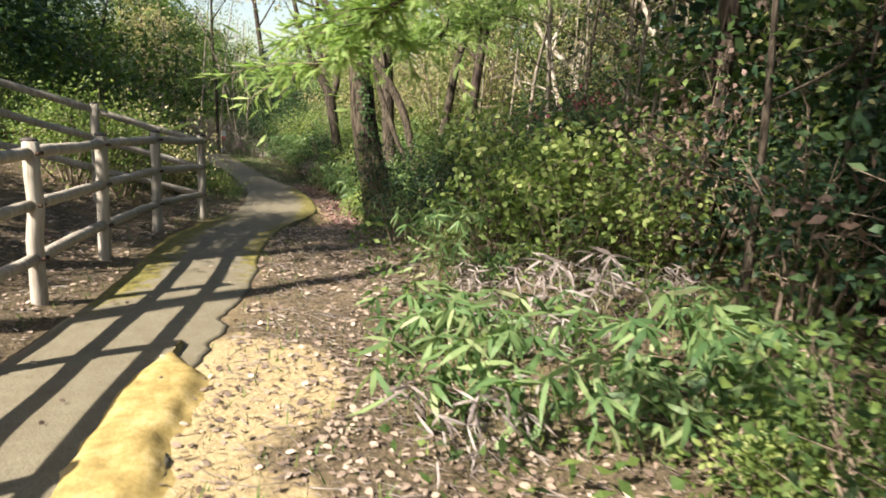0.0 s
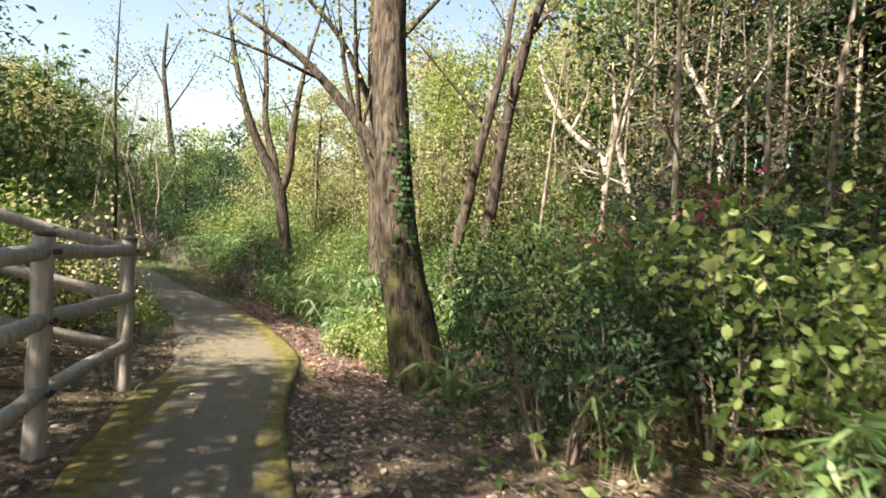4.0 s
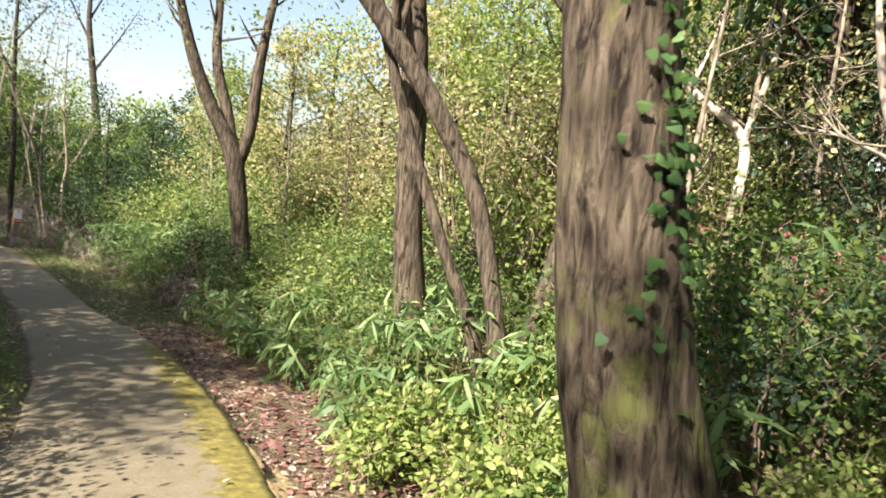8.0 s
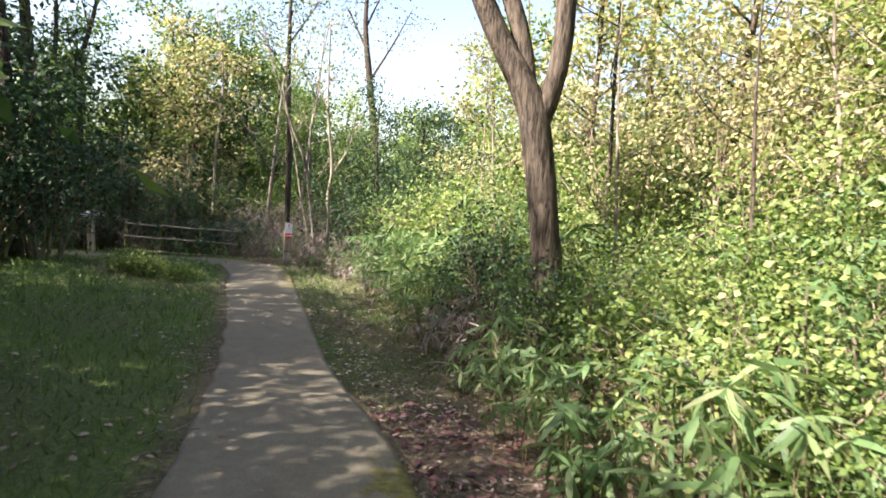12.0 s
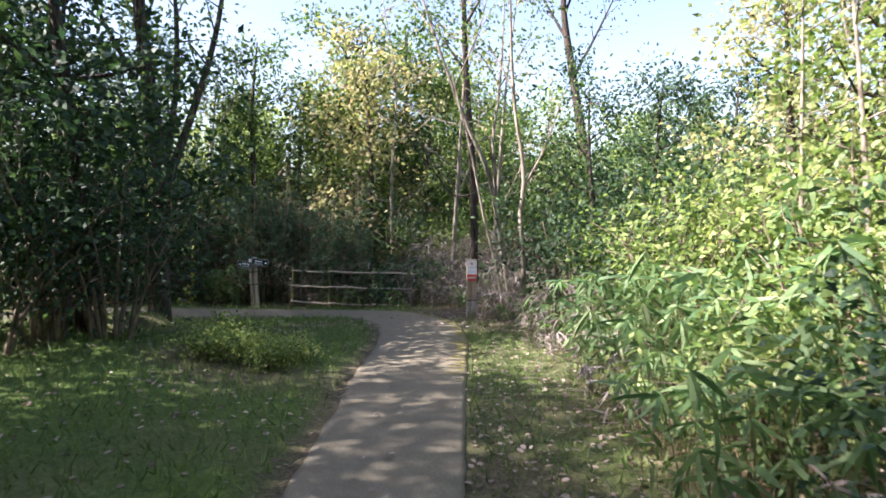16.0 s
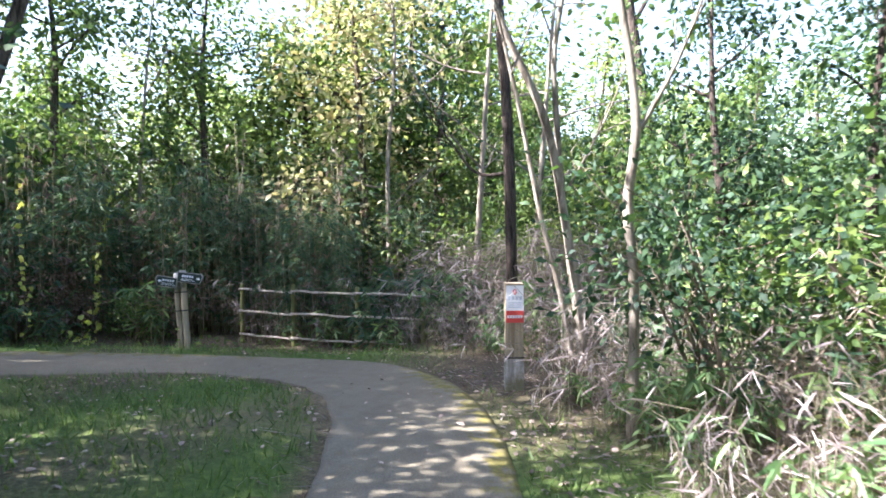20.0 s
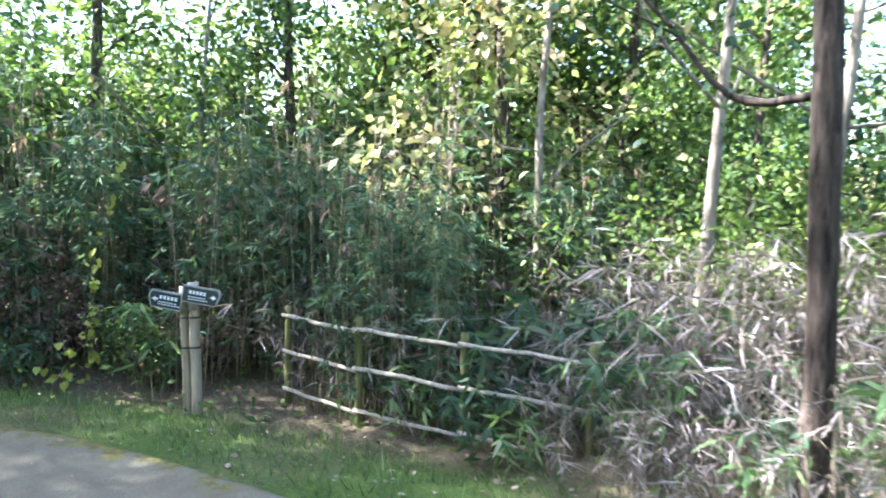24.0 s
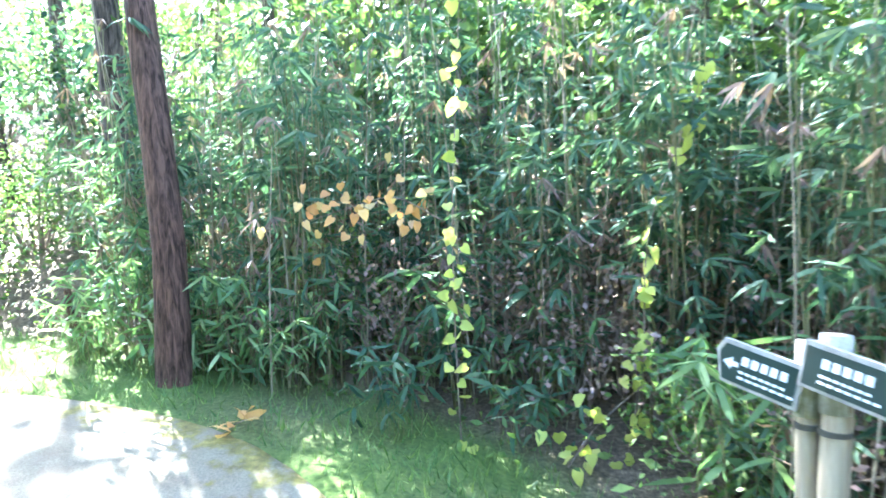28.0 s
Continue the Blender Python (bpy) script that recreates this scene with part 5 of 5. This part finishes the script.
# high crowns; the left and rear ones are added out of view to cast shade
for tx, ty, ts in ((-9.4, 1.0, 0.5), (-5.6, 1.5, 1.1), (-4.7, 4.5, 1.0), (-4.0, -1.2, 1.1), (-18.4, 21.4, 1.1), (-19.6, 24.6, 1.15), (-14.6, 13.4, 1.0), (-12.9, 10.9, 1.0), (-19.2, 19.3, 0.95), (3.2, 7.4, 1.05), (4.6, 3.0, 1.1), (3.0, 0.6, 1.1), (-4.3, -4.2, 1.2), (-9.4, 3.3, 0.8), (4.3, 9.3, 1.05), (5.8, 10.8, 1.2), (-2.6, -5.4, 1.3), (-3.1, -2.4, 1.25), (-1.9, -3.4, 1.3), (1.6, -4.0, 1.2), (-18.0, 20.0, 0.85), (-18.8, 23.0, 0.68), (8.5, 3.5, 1.1), (7.0, 8.0, 1.1), (9.0, 12.5, 1.1), (6.5, 14.5, 1.0), (11, 17, 1.1), (8.0, 19.5, 0.9), (5.4, 5.0, 0.9), (-20.9, 19.9, 0.95), (-22.3, 18.0, 1.0)):
    plant("tall", tx, ty, ts)
scatter(["tree_dark", "tree_green"], 12, (-16, -8.5, 8.5, 18.5), left(4.5, 16), 0.55, 0.75, 1.6)
scatter(["tree_green"], 3, (-26, -20, 12, 22), right(4, 12), 0.6, 0.7, 2.5)
scatter(["tree_green", "tree_dark", "tree_dark"], 17, (1.5, 12, 1.5, 16), lambda e, s, x, y: s > 0 and (7.8 if 7 < y < 16 else 4.2) < e < 14, 0.75, 1.1, 1.5)
scatter(["tree_green", "tree_yellow", "tree_autumn"], 9, (1.5, 12, 16, 25), right(4.5, 14), 0.75, 1.0, 1.6)
scatter(["tree_yellow", "tree_autumn"], 8, (0.3, 6, 17, 24), right(3.2, 9), 0.5, 0.65, 1.3)
scatter(["autumn", "yellow"], 12, (-4.5, 1, 18.5, 26), right(2.8, 7), 1.0, 1.3, 0.9)
for tx, ty, ts in ((-6.6, 27.2, 0.48), (-5.6, 26.2, 0.45), (-4.6, 27.8, 0.5)):
    plant("tree_dark", tx, ty, ts)
for tx, ty, ts in ((-10.4, 30.8, 0.55), (-12.0, 31.2, 0.8), (-13.8, 30.8, 0.92), (-15.9, 29.2, 0.82), (-17.6, 27.4, 0.85), (-13.4, 32.4, 0.95)):
    plant("tree_green", tx, ty, ts)
scatter(["tree_green", "tree_yellow"], 8, (-18, -12, 30, 39), right(3.8, 15), 0.55, 0.75, 2.0)
scatter(["yellow", "green"], 16, (-11.6, -6.2, 29.6, 31.6), right(3.2, 7), 1.0, 1.5, 0.6)
scatter(["tree_green", "tree_yellow", "tree_green"], 14, (-12, 3, 31.5, 39), right(3.6, 15), 0.4, 0.56, 1.7)
scatter(["tree_green", "tree_yellow"], 9, (-27, -18.2, 22, 36), right(3.4, 13), 0.6, 0.8, 2.2)
scatter(["thicket"], 30, (0, 13, 3, 27), lambda e, s, x, y: s > 0 and (8.2 if 7 < y < 16 else 5.0) < e < 15, 0.8, 1.2, 1.4)
scatter(["thicket"], 30, (-17, 0, 29.4, 37), right(3.0, 11), 0.7, 1.0, 1.2)
scatter(["thicket"], 16, (-26, -18.0, 10, 22), right(2.5, 10), 0.6, 0.95, 1.4)
scatter(["thicket"], 12, (-26, -18.5, 24, 32), right(2.8, 10), 0.8, 1.15, 1.5)
scatter(["far"], 12, (-45, -14, 40, 62), lambda e, s, x, y: e > 12, 0.6, 0.95, 3.5)
scatter(["far"], 22, (-14, 45, 42, 62), lambda e, s, x, y: e > 12, 0.5, 0.75, 3.2)
scatter(["far"], 16, (12, 40, -12, 36), lambda e, s, x, y: e > 12, 0.7, 1.0, 3.2)
scatter(["far"], 16, (-50, -29, -16, 36), lambda e, s, x, y: e > 12, 0.6, 0.9, 3.6)
# unseen ring added behind the start to hold back sky light
scatter(["far"], 12, (-30, 22, -26, -9), lambda e, s, x, y: e > 6 and (x > -6 or y < -14), 0.7, 1.0, 3.4)


# ---- bamboo fence at the bend ----
M_POLE_OLD = bark_mat("mossy_pole", (0.16, 0.14, 0.06), (0.4, 0.34, 0.2), (0.12, 0.13, 0.04), 0.08, 20.0, 0.5, 0.2)
pole_fence = thing("bamboo_fence", "low weathered bamboo-pole fence with three rails", "fence")
FENCE_PTS = [(-13.15, 27.38), (-12.22, 27.42), (-11.28, 27.62), (-10.36, 27.84)]
fz = [gz(x, y) for x, y in FENCE_PTS]
for i, ((x, y), z) in enumerate(zip(FENCE_PTS, fz)):
    v, f = log((x, y, z - 0.1), (x + 0.01, y, -0.14 + 0.02 * (i % 2)), 0.031, 0.029, 12, 300 + i)
    part("post", mesh_np("post", v, f, M_POLE_OLD, True), None, pole_fence)
for j, h in enumerate((-0.215, -0.53, -0.87)):
    for i in range(3):
        a, c = FENCE_PTS[i], FENCE_PTS[i + 1]
        o = -0.035
        over = 0.14 if i == 2 and j == 0 else 0.02
        dx, dy = c[0] - a[0], c[1] - a[1]
        v, f = log((a[0] - dx * 0.02, a[1] + o, h), (c[0] + dx * over, c[1] + o + dy * over, h - 0.02), 0.017, 0.015, 10, 320 + i * 3 + j)
        part("rail", mesh_np("rail", v, f, M_POLE, True), None, pole_fence)


# ---- signs ----
def plain_mat(name, col, rough=0.6, vary=0.12, scale=18.0, metal=0.0):
    m, t, b, out = nodes_of(name)
    n = noise_tex(t, scale, 5, 0.65, coords(t))
    c = ramp(t, n, [(0.3, tuple(x * (1 - vary) for x in col)), (0.7, tuple(min(1, x * (1 + vary)) for x in col))])
    t.links.new(c, b.inputs["Base Color"])
    b.inputs["Roughness"].default_value = rough
    b.inputs["Metallic"].default_value = metal
    return m


def box(cx, cy, cz, sx, sy, sz, bevel=0.0):
    bm = bmesh.new()
    bmesh.ops.create_cube(bm, size=1.0, matrix=Matrix.Translation((cx, cy, cz)) @ Matrix.Diagonal((sx, sy, sz, 1)))
    if bevel:
        bmesh.ops.bevel(bm, geom=bm.edges[:], offset=bevel, segments=2, affect="EDGES")
    return bm


def prism(pts, y0, y1):
    """An outline in x, z pushed out from y0 to y1."""
    bm = bmesh.new()
    f = bm.faces.new([bm.verts.new((x, y0, z)) for x, z in pts])
    r = bmesh.ops.extrude_face_region(bm, geom=[f])
    bmesh.ops.translate(bm, verts=[g for g in r["geom"] if isinstance(g, bmesh.types.BMVert)], vec=(0, y1 - y0, 0))
    bmesh.ops.recalc_face_normals(bm, faces=bm.faces)
    return bm


M_POST_WOOD = bark_mat("post_wood", (0.25, 0.2, 0.13), (0.48, 0.4, 0.28), None, 0.06, 26.0, 0.5, 0.25)
M_POST_END = bark_mat("post_weathered", (0.3, 0.28, 0.25), (0.62, 0.6, 0.56), (0.16, 0.15, 0.07), 0.15, 22.0, 0.6, 0.3)
M_BOARD = plain_mat("board_dark_green", (0.012, 0.03, 0.026), 0.4)
M_RIM = plain_mat("board_wood_rim", (0.3, 0.28, 0.25), 0.8, 0.3)
M_WHITE = plain_mat("sign_white", (0.78, 0.8, 0.82), 0.4, 0.04)
M_RED = plain_mat("sign_red", (0.55, 0.06, 0.05), 0.5)
M_INK = plain_mat("sign_ink", (0.03, 0.03, 0.05), 0.6)
M_BLUE_INK = plain_mat("sign_pale_ink", (0.45, 0.5, 0.58), 0.6)
M_STRAP = plain_mat("strap_dark", (0.05, 0.045, 0.035), 0.7)

# finger post: two round poles side by side, with two boards
sign = thing("direction_sign", "wooden finger post with two dark green arrow boards", "signpost", at=pose(-13.58, 26.7, -0.99, -4, -3, 40))
for x, h, rr in ((-0.045, 1.04, 0.036), (0.04, 1.07, 0.045)):
    v, f = log((x, 0, -0.2), (x, 0.004, h), rr * 1.05, rr, 18, int(h * 100), 9)
    p = part("pole", mesh_np("pole", v, f, M_POST_WOOD, True), None, sign)
    v, f = tube([(x, 0, h - 0.24), (x, 0.004, h + 0.004)], [rr * 1.07, rr * 1.05], 18)
    part("weathered_end", mesh_np("weathered_end", v, f, M_POST_END, True), None, p, "pale weathered pole top with lichen")
    for zz in (0.5, 0.76):
        v, f = tube([(x, 0, zz), (x, 0, zz + 0.018)], [rr * 1.1, rr * 1.1], 18)
        part("strap", mesh_np("strap", v, f, M_STRAP), None, p, "dark wire strap")


def arrow_board(m, points_left):
    sg = -1 if points_left else 1
    w, h = (0.29 if points_left else 0.35), 0.15
    out = [(0, -h / 2), (sg * (w - 0.035), -h / 2), (sg * w, 0.0 + 0.03), (sg * (w - 0.02), h / 2), (0, h / 2)]
    bd = part("arrow_board", prism(out, 0.0, -0.02), M_RIM, sign, "dark green board with white lettering")
    bd.matrix_basis = m
    inner = [(sg * 0.012, -h / 2 + 0.012), (sg * (w - 0.04), -h / 2 + 0.012), (sg * (w - 0.016), 0.028), (sg * (w - 0.032), h / 2 - 0.014), (sg * 0.012, h / 2 - 0.014)]
    part("board_face", prism(inner, -0.0205, -0.0245), M_BOARD, bd)
    ax = sg * (w - 0.065)
    part("arrow", prism([(ax + sg * 0.03, 0.0), (ax, 0.022), (ax, 0.008), (ax - sg * 0.022, 0.008), (ax - sg * 0.022, -0.008), (ax, -0.008), (ax, -0.022)], -0.025, -0.0265), M_WHITE, bd, "white arrow")
    x0 = 0.06 if not points_left else -0.03 - 0.17
    for k in range(5):
        part("letter_bar", box(x0 + 0.018 + k * 0.032, -0.0258, 0.02, 0.022, 0.0016, 0.03), M_WHITE, bd)
    for k, (zz, ww) in enumerate(((-0.02, 0.16), (-0.04, 0.19))):
        for q in range(7):
            part("letter_bar", box(x0 + (q + 0.5) * ww / 7, -0.0258, zz, ww / 7 * 0.75, 0.0016, 0.008), M_WHITE, bd)


arrow_board(pose(-0.03, -0.055, 0.9, 0, 13, 6), True)
arrow_board(pose(-0.02, -0.065, 0.99, 0, 11, -4), False)

# numbered square post with printed plate
post = thing("marker_post", "square wooden marker post with white and red notice plate", "post", at=pose(-8.14, 25.47, -0.66, 0, 0, 28))
part("shaft", box(0, 0, 0.36, 0.15, 0.15, 1.02, 0.008), M_POST_WOOD, post)
part("collar", box(0, 0, 0.26, 0.156, 0.156, 0.014, 0.002), M_STRAP, post, "dark band round the shaft")
plate = part("plate", box(0.0, -0.0775, 0.712, 0.146, 0.004, 0.31), M_WHITE, post, "white notice plate")
part("red_band", box(0, -0.081, 0.607, 0.146, 0.003, 0.1), M_RED, plate, "red band with pale lettering")
for k in range(6):
    part("letter_bar", box(-0.055 + k * 0.022, -0.0835, 0.607, 0.015, 0.002, 0.024), M_WHITE, plate)
v, f = tube([(0, -0.0795, 0.0), (0, -0.0822, 0.0)], (0.015, 0.015), 24)
v = v * np.array([1, 1, 1.75]) + np.array([0, 0, 0.815])
part("warning_disc", mesh_np("warning_disc", v, f, M_RED), None, plate, "red oval warning mark")
part("warning_mark", box(0, -0.0827, 0.821, 0.0055, 0.0018, 0.026), M_WHITE, plate)
part("warning_dot", box(0, -0.0827, 0.8, 0.0055, 0.0018, 0.006), M_WHITE, plate)
part("base_sleeve", box(0, 0, 0.055, 0.156, 0.156, 0.4, 0.006), M_POST_END, post, "pale weathered foot of the post")
part("top_cap", box(0, 0, 0.874, 0.156, 0.156, 0.012, 0.003), M_POST_WOOD, post)
for k in range(4):
    part("letter_bar", box(-0.048 + k * 0.032, -0.0805, 0.762, 0.022, 0.002, 0.03), M_BLUE_INK, plate)
for k in range(3):
    part("letter_bar", box(0, -0.0805, 0.722 - k * 0.018, 0.11, 0.002, 0.007), M_BLUE_INK, plate)


# ---- ivy on the big trunk, vines on the thicket ----
rng = np.random.default_rng(77)
P, D, N = [], [], []
ax_pts = smooth_line([(-1.17, 9.85, -0.2), (-1.28, 9.85, 0.3), (-1.4, 9.86, 0.73), (-1.52, 9.87, 1.4), (-1.6, 9.89, 2.05), (-1.67, 9.92, 2.7)], 60)
ax_r = np.interp(np.linspace(0, 1, 60), [0, 0.17, 0.32, 0.55, 0.78, 1], [0.28, 0.235, 0.22, 0.195, 0.175, 0.17])
for i in range(170):
    k = int(rng.triangular(18, 36, 54))
    a = math.radians(rng.normal(-72, 20)) + (k - 34) * 0.012
    n = np.array([math.cos(a), math.sin(a), 0.1])
    P.append(ax_pts[k] + n * (ax_r[k] * 1.06 + rng.uniform(0, 0.03)))
    D.append(np.array([rng.normal(0, 0.5), rng.normal(0, 0.5), -0.8]) + n * 0.25)
    N.append(n + rng.normal(0, 0.25, 3))
v, f = leaves(P, D, rng.uniform(0.028, 0.052, len(P)), rng.uniform(0.028, 0.05, len(P)), "heart", np.array(N), rng)
part("ivy", mesh_np("ivy", v - np.array([-1.12, 9.85, -0.55]), f, M_LEAF_IVY), None, ivy_tree, "ivy leaves climbing the bark")


def vine(label, pts, n, mat, size, seed, name="vine", spread_r=0.03):
    rng = np.random.default_rng(seed)
    root = thing(name, label, "climbing plant", at=pose(*pts[0]))
    o = np.array(pts[0])
    line = smooth_line(np.array(pts) - o, 30)
    v, f = tube(line, np.linspace(0.005, 0.002, 30), 4)
    part("stem", mesh_np("stem", v, f, M_TWIG, True), None, root)
    k = np.sort(rng.integers(0, 30, n))
    tow = np.array([0.75, 0.1, 0.25])
    P = line[k] + rng.normal(0, spread_r, (n, 3)) + tow * 0.03
    D = rng.normal(0, 0.5, (n, 3)) + np.array([0.1, 0, -0.7])
    v, f = leaves(P, D, size * rng.uniform(0.6, 1.2, n), size * rng.uniform(0.7, 1.1, n), "heart", tow + rng.normal(0, 0.35, (n, 3)), rng)
    part("foliage", mesh_np("foliage", v, f, mat), None, root)
    return root


vine("trailing vine with yellow heart-shaped leaves", [(-15.0, 26.32, -0.97), (-15.1, 26.42, -0.45), (-15.1, 26.47, 0.34), (-15.2, 26.65, 0.8), (-15.25, 26.8, 1.2)], 40, M_LEAF_VINE, 0.085, 1)
vine("trailing vine with yellow heart-shaped leaves", [(-15.05, 25.42, -0.95), (-15.1, 25.4, -0.2), (-15.15, 25.4, 0.4), (-15.2, 25.45, 1.2), (-15.2, 25.5, 2.1)], 44, M_LEAF_VINE, 0.075, 2)
vine("low vine patch with yellow heart leaves", [(-14.9, 26.0, -0.95), (-14.95, 26.15, -0.75), (-14.95, 26.3, -0.6), (-15.0, 26.45, -0.5)], 22, M_LEAF_VINE, 0.08, 3, spread_r=0.08)
vine("twig with orange autumn leaves", [(-15.5, 25.3, 0.35), (-15.45, 25.0, 0.5), (-15.45, 24.75, 0.45), (-15.45, 24.5, 0.38)], 48, M_LEAF_ORANGE, 0.07, 4, "orange_twig", 0.11)

def leaf_cluster(x, y, n, size, seed):
    rng = np.random.default_rng(seed)
    root = thing("fallen_leaf_cluster", "fallen twig with large dry yellow-brown leaves", "fallen leaves", at=pose(x, y, gz(x, y) + 0.03))
    a = np.linspace(0, 6.28, n, endpoint=False) + rng.normal(0, 0.3, n)
    v, f = tube([(-0.12, 0.02, 0), (0, 0, 0.02), (0.13, -0.03, 0.01)], (0.004, 0.004, 0.002), 4)
    part("twig", mesh_np("twig", v, f, M_TWIG), None, root)
    for k in range(n):
        v, f = leaves([(rng.normal(0, 0.05), rng.normal(0, 0.03), 0.01 + 0.01 * k / n)], [(math.cos(a[k]), math.sin(a[k]), rng.uniform(0.0, 0.4))], size * rng.uniform(0.8, 1.2), size * 0.45, "oval", rng=rng)
        part("dry_leaf", mesh_np("dry_leaf", v, f, M_LEAF_ORANGE), None, root)
    return root


leaf_cluster(-14.8, 24.22, 9, 0.14, 5)

# ---- litter, grass and ground cover ----
rng = np.random.default_rng(5)


def strew(n, box_, dens):
    x, y = rng.uniform(box_[0], box_[1], n), rng.uniform(box_[2], box_[3], n)
    e, side, k = beside(x, y)
    ok = rng.random(n) < dens(e, side, x, y)
    return x[ok], y[ok], e[ok], side[ok]


def litter_density(e, s, x, y):
    patch = np.array([noise.noise((a * 1.1, b * 1.1, 31)) for a, b in zip(x, y)])
    r = (s > 0) * (e > 0.03) * np.where(y < 3.9, 0.45 + 0.55 * step(0.25, 0.9, e), np.clip(0.75 + 0.9 * patch, 0.3, 1)) * np.exp(-np.clip(e - 1.4, 0, 9) / 1.6) * (1 - 0.65 * step(17, 21, y)) * (1 - 0.7 * step(25.0, 26.2, y) * (x < -9))
    l = (s < 0) * (e > 0.05) * np.where(y < 12, 0.4, np.clip(0.09 + 0.25 * patch, 0.02, 0.4)) * np.exp(-np.clip(e - 2.5, 0, 9) / 2)
    on = (e < 0.03) * 0.012
    return r + l + on


x, y, e, side = strew(240000, (-13, 4, -1, 28), litter_density)
z = ground_z(x, y) + np.where(e < 0, 0.085, 0.008)
n = len(x)
a = rng.uniform(0, 6.28, n)
up = np.stack([rng.normal(0, 0.4, n), rng.normal(0, 0.4, n), np.ones(n)], -1)
size = rng.uniform(0.02, 0.06, n)
v, f = leaves(np.stack([x, y, z], -1), np.stack([np.cos(a), np.sin(a), rng.uniform(-0.05, 0.35, n)], -1), size, size * rng.uniform(0.45, 0.8, n), "oval", up, rng)
tagged(new("leaf_litter", mesh_np("leaf_litter", v, f, M_LITTER)), "dry brown fallen leaves strewn beside the path", "fallen leaves", kind="stuff")


x, y, e, side = strew(60000, (-1.5, 8, 9.0, 18), lambda e, s, x, y: (s > 0) * (e > 2.0) * np.clip((e - 2) / 1.5, 0, 1) * 0.55)
x2, y2, e2, s2 = strew(14000, (-4.5, 0, 9.5, 17), lambda e, s, x, y: (s > 0) * (e > 0.05) * (e < 1.1) * 0.5)
x, y = np.r_[x, x2], np.r_[y, y2]
n = len(x)
a = rng.uniform(0, 6.28, n)
size = rng.uniform(0.04, 0.09, n)
up = np.stack([rng.normal(0, 0.5, n), rng.normal(0, 0.5, n), np.ones(n)], -1)
v, f = leaves(np.stack([x, y, ground_z(x, y) + 0.01], -1), np.stack([np.cos(a), np.sin(a), rng.uniform(-0.05, 0.4, n)], -1), size, size * rng.uniform(0.45, 0.8, n), "dart", up, rng)
tagged(new("slope_litter", mesh_np("slope_litter", v, f, M_LITTER_RED)), "reddish-brown fallen leaves on the slope and in the gutter", "fallen leaves", kind="stuff")


def straw_density(e, s, x, y):
    r = (s > 0) * (e > 0.1) * (y < 26) * np.exp(-np.clip(e - 1.6, 0, 9) / 1.2) * np.where(y < 9, 1.0, 0.5) * np.where(y < 4.4, 1.0, 0.75)
    return r + (s < 0) * (e > 0.05) * (y < 12) * 0.5 * np.exp(-np.clip(e - 1.5, 0, 9)) + (s < 0) * (e > 0) * (e < 0.35) * (y > 12) * 0.3


x, y, e, side = strew(90000, (-9, 3, -1, 26), straw_density)
n = len(x)
a = rng.uniform(0, 6.28, n)
d = np.stack([np.cos(a), np.sin(a), rng.uniform(-0.05, 0.35, n)], -1)
v, f = leaves(np.stack([x, y, ground_z(x, y) + 0.012], -1), d, rng.uniform(0.04, 0.17, n), rng.uniform(0.003, 0.009, n), "grass", np.stack([-np.sin(a), np.cos(a), np.zeros(n)], -1), rng)
tagged(new("dry_straw", mesh_np("dry_straw", v, f, M_LEAF_DRY)), "dry straw and thin twigs scattered over the leaf litter", "dry grass", kind="stuff")


def grass_density(e, s, x, y):
    t = turf_at(e, s, y, x) * (e > 0.03)
    edge = (e > 0.02) * (e < 0.5) * 0.12 + (s > 0) * (e > 0.9) * (e < 2.2) * 0.15
    edge = edge + (s > 0) * (e > 0.35) * (e < 1.9) * (y < 4.2) * 0.16
    return np.clip(t + edge, 0, 1) * np.exp(-np.clip(e - 4, 0, 9) / 3)


x, y, e, side = strew(180000, (-16.5, 2, -0.5, 28), grass_density)
n = len(x)
h = rng.gamma(4.0, 0.016, n) + 0.015
d = np.stack([rng.normal(0, 0.45, n), rng.normal(0, 0.45, n), np.ones(n)], -1)
side_v = np.stack([rng.normal(0, 1, n), rng.normal(0, 1, n), np.zeros(n)], -1)
v, f = leaves(np.stack([x, y, ground_z(x, y) - 0.004], -1), d, h, rng.uniform(0.006, 0.014, n), "grass", side_v, rng)
tagged(new("grass", mesh_np("grass", v, f, M_GRASS)), "short uneven grass on the lawn and verges", "grass", kind="stuff")


def cover_density(e, s, x, y):
    return (e > 0.9) * (s > 0) * np.exp(-np.clip(e - 6, 0, 20) / 4) * np.where(y > 25, 0.6, 1) + (s < 0) * ((e > 3.0) & (y < 15)) * 0.6


x, y, e, side = strew(60000, (-20, 9, 1, 31), cover_density)
n = len(x)
z = ground_z(x, y) + rng.gamma(2.0, 0.07, n)
d = np.stack([rng.normal(0, 1, n), rng.normal(0, 1, n), rng.normal(0, 0.4, n)], -1)
v, f = leaves(np.stack([x, y, z], -1), d, rng.uniform(0.05, 0.12, n), rng.uniform(0.03, 0.06, n), "dart", rng=rng)
tagged(new("ground_cover", mesh_np("ground_cover", v, f, M_LEAF_GREEN)), "low tangled green ground cover under the trees", "ground cover", kind="stuff")
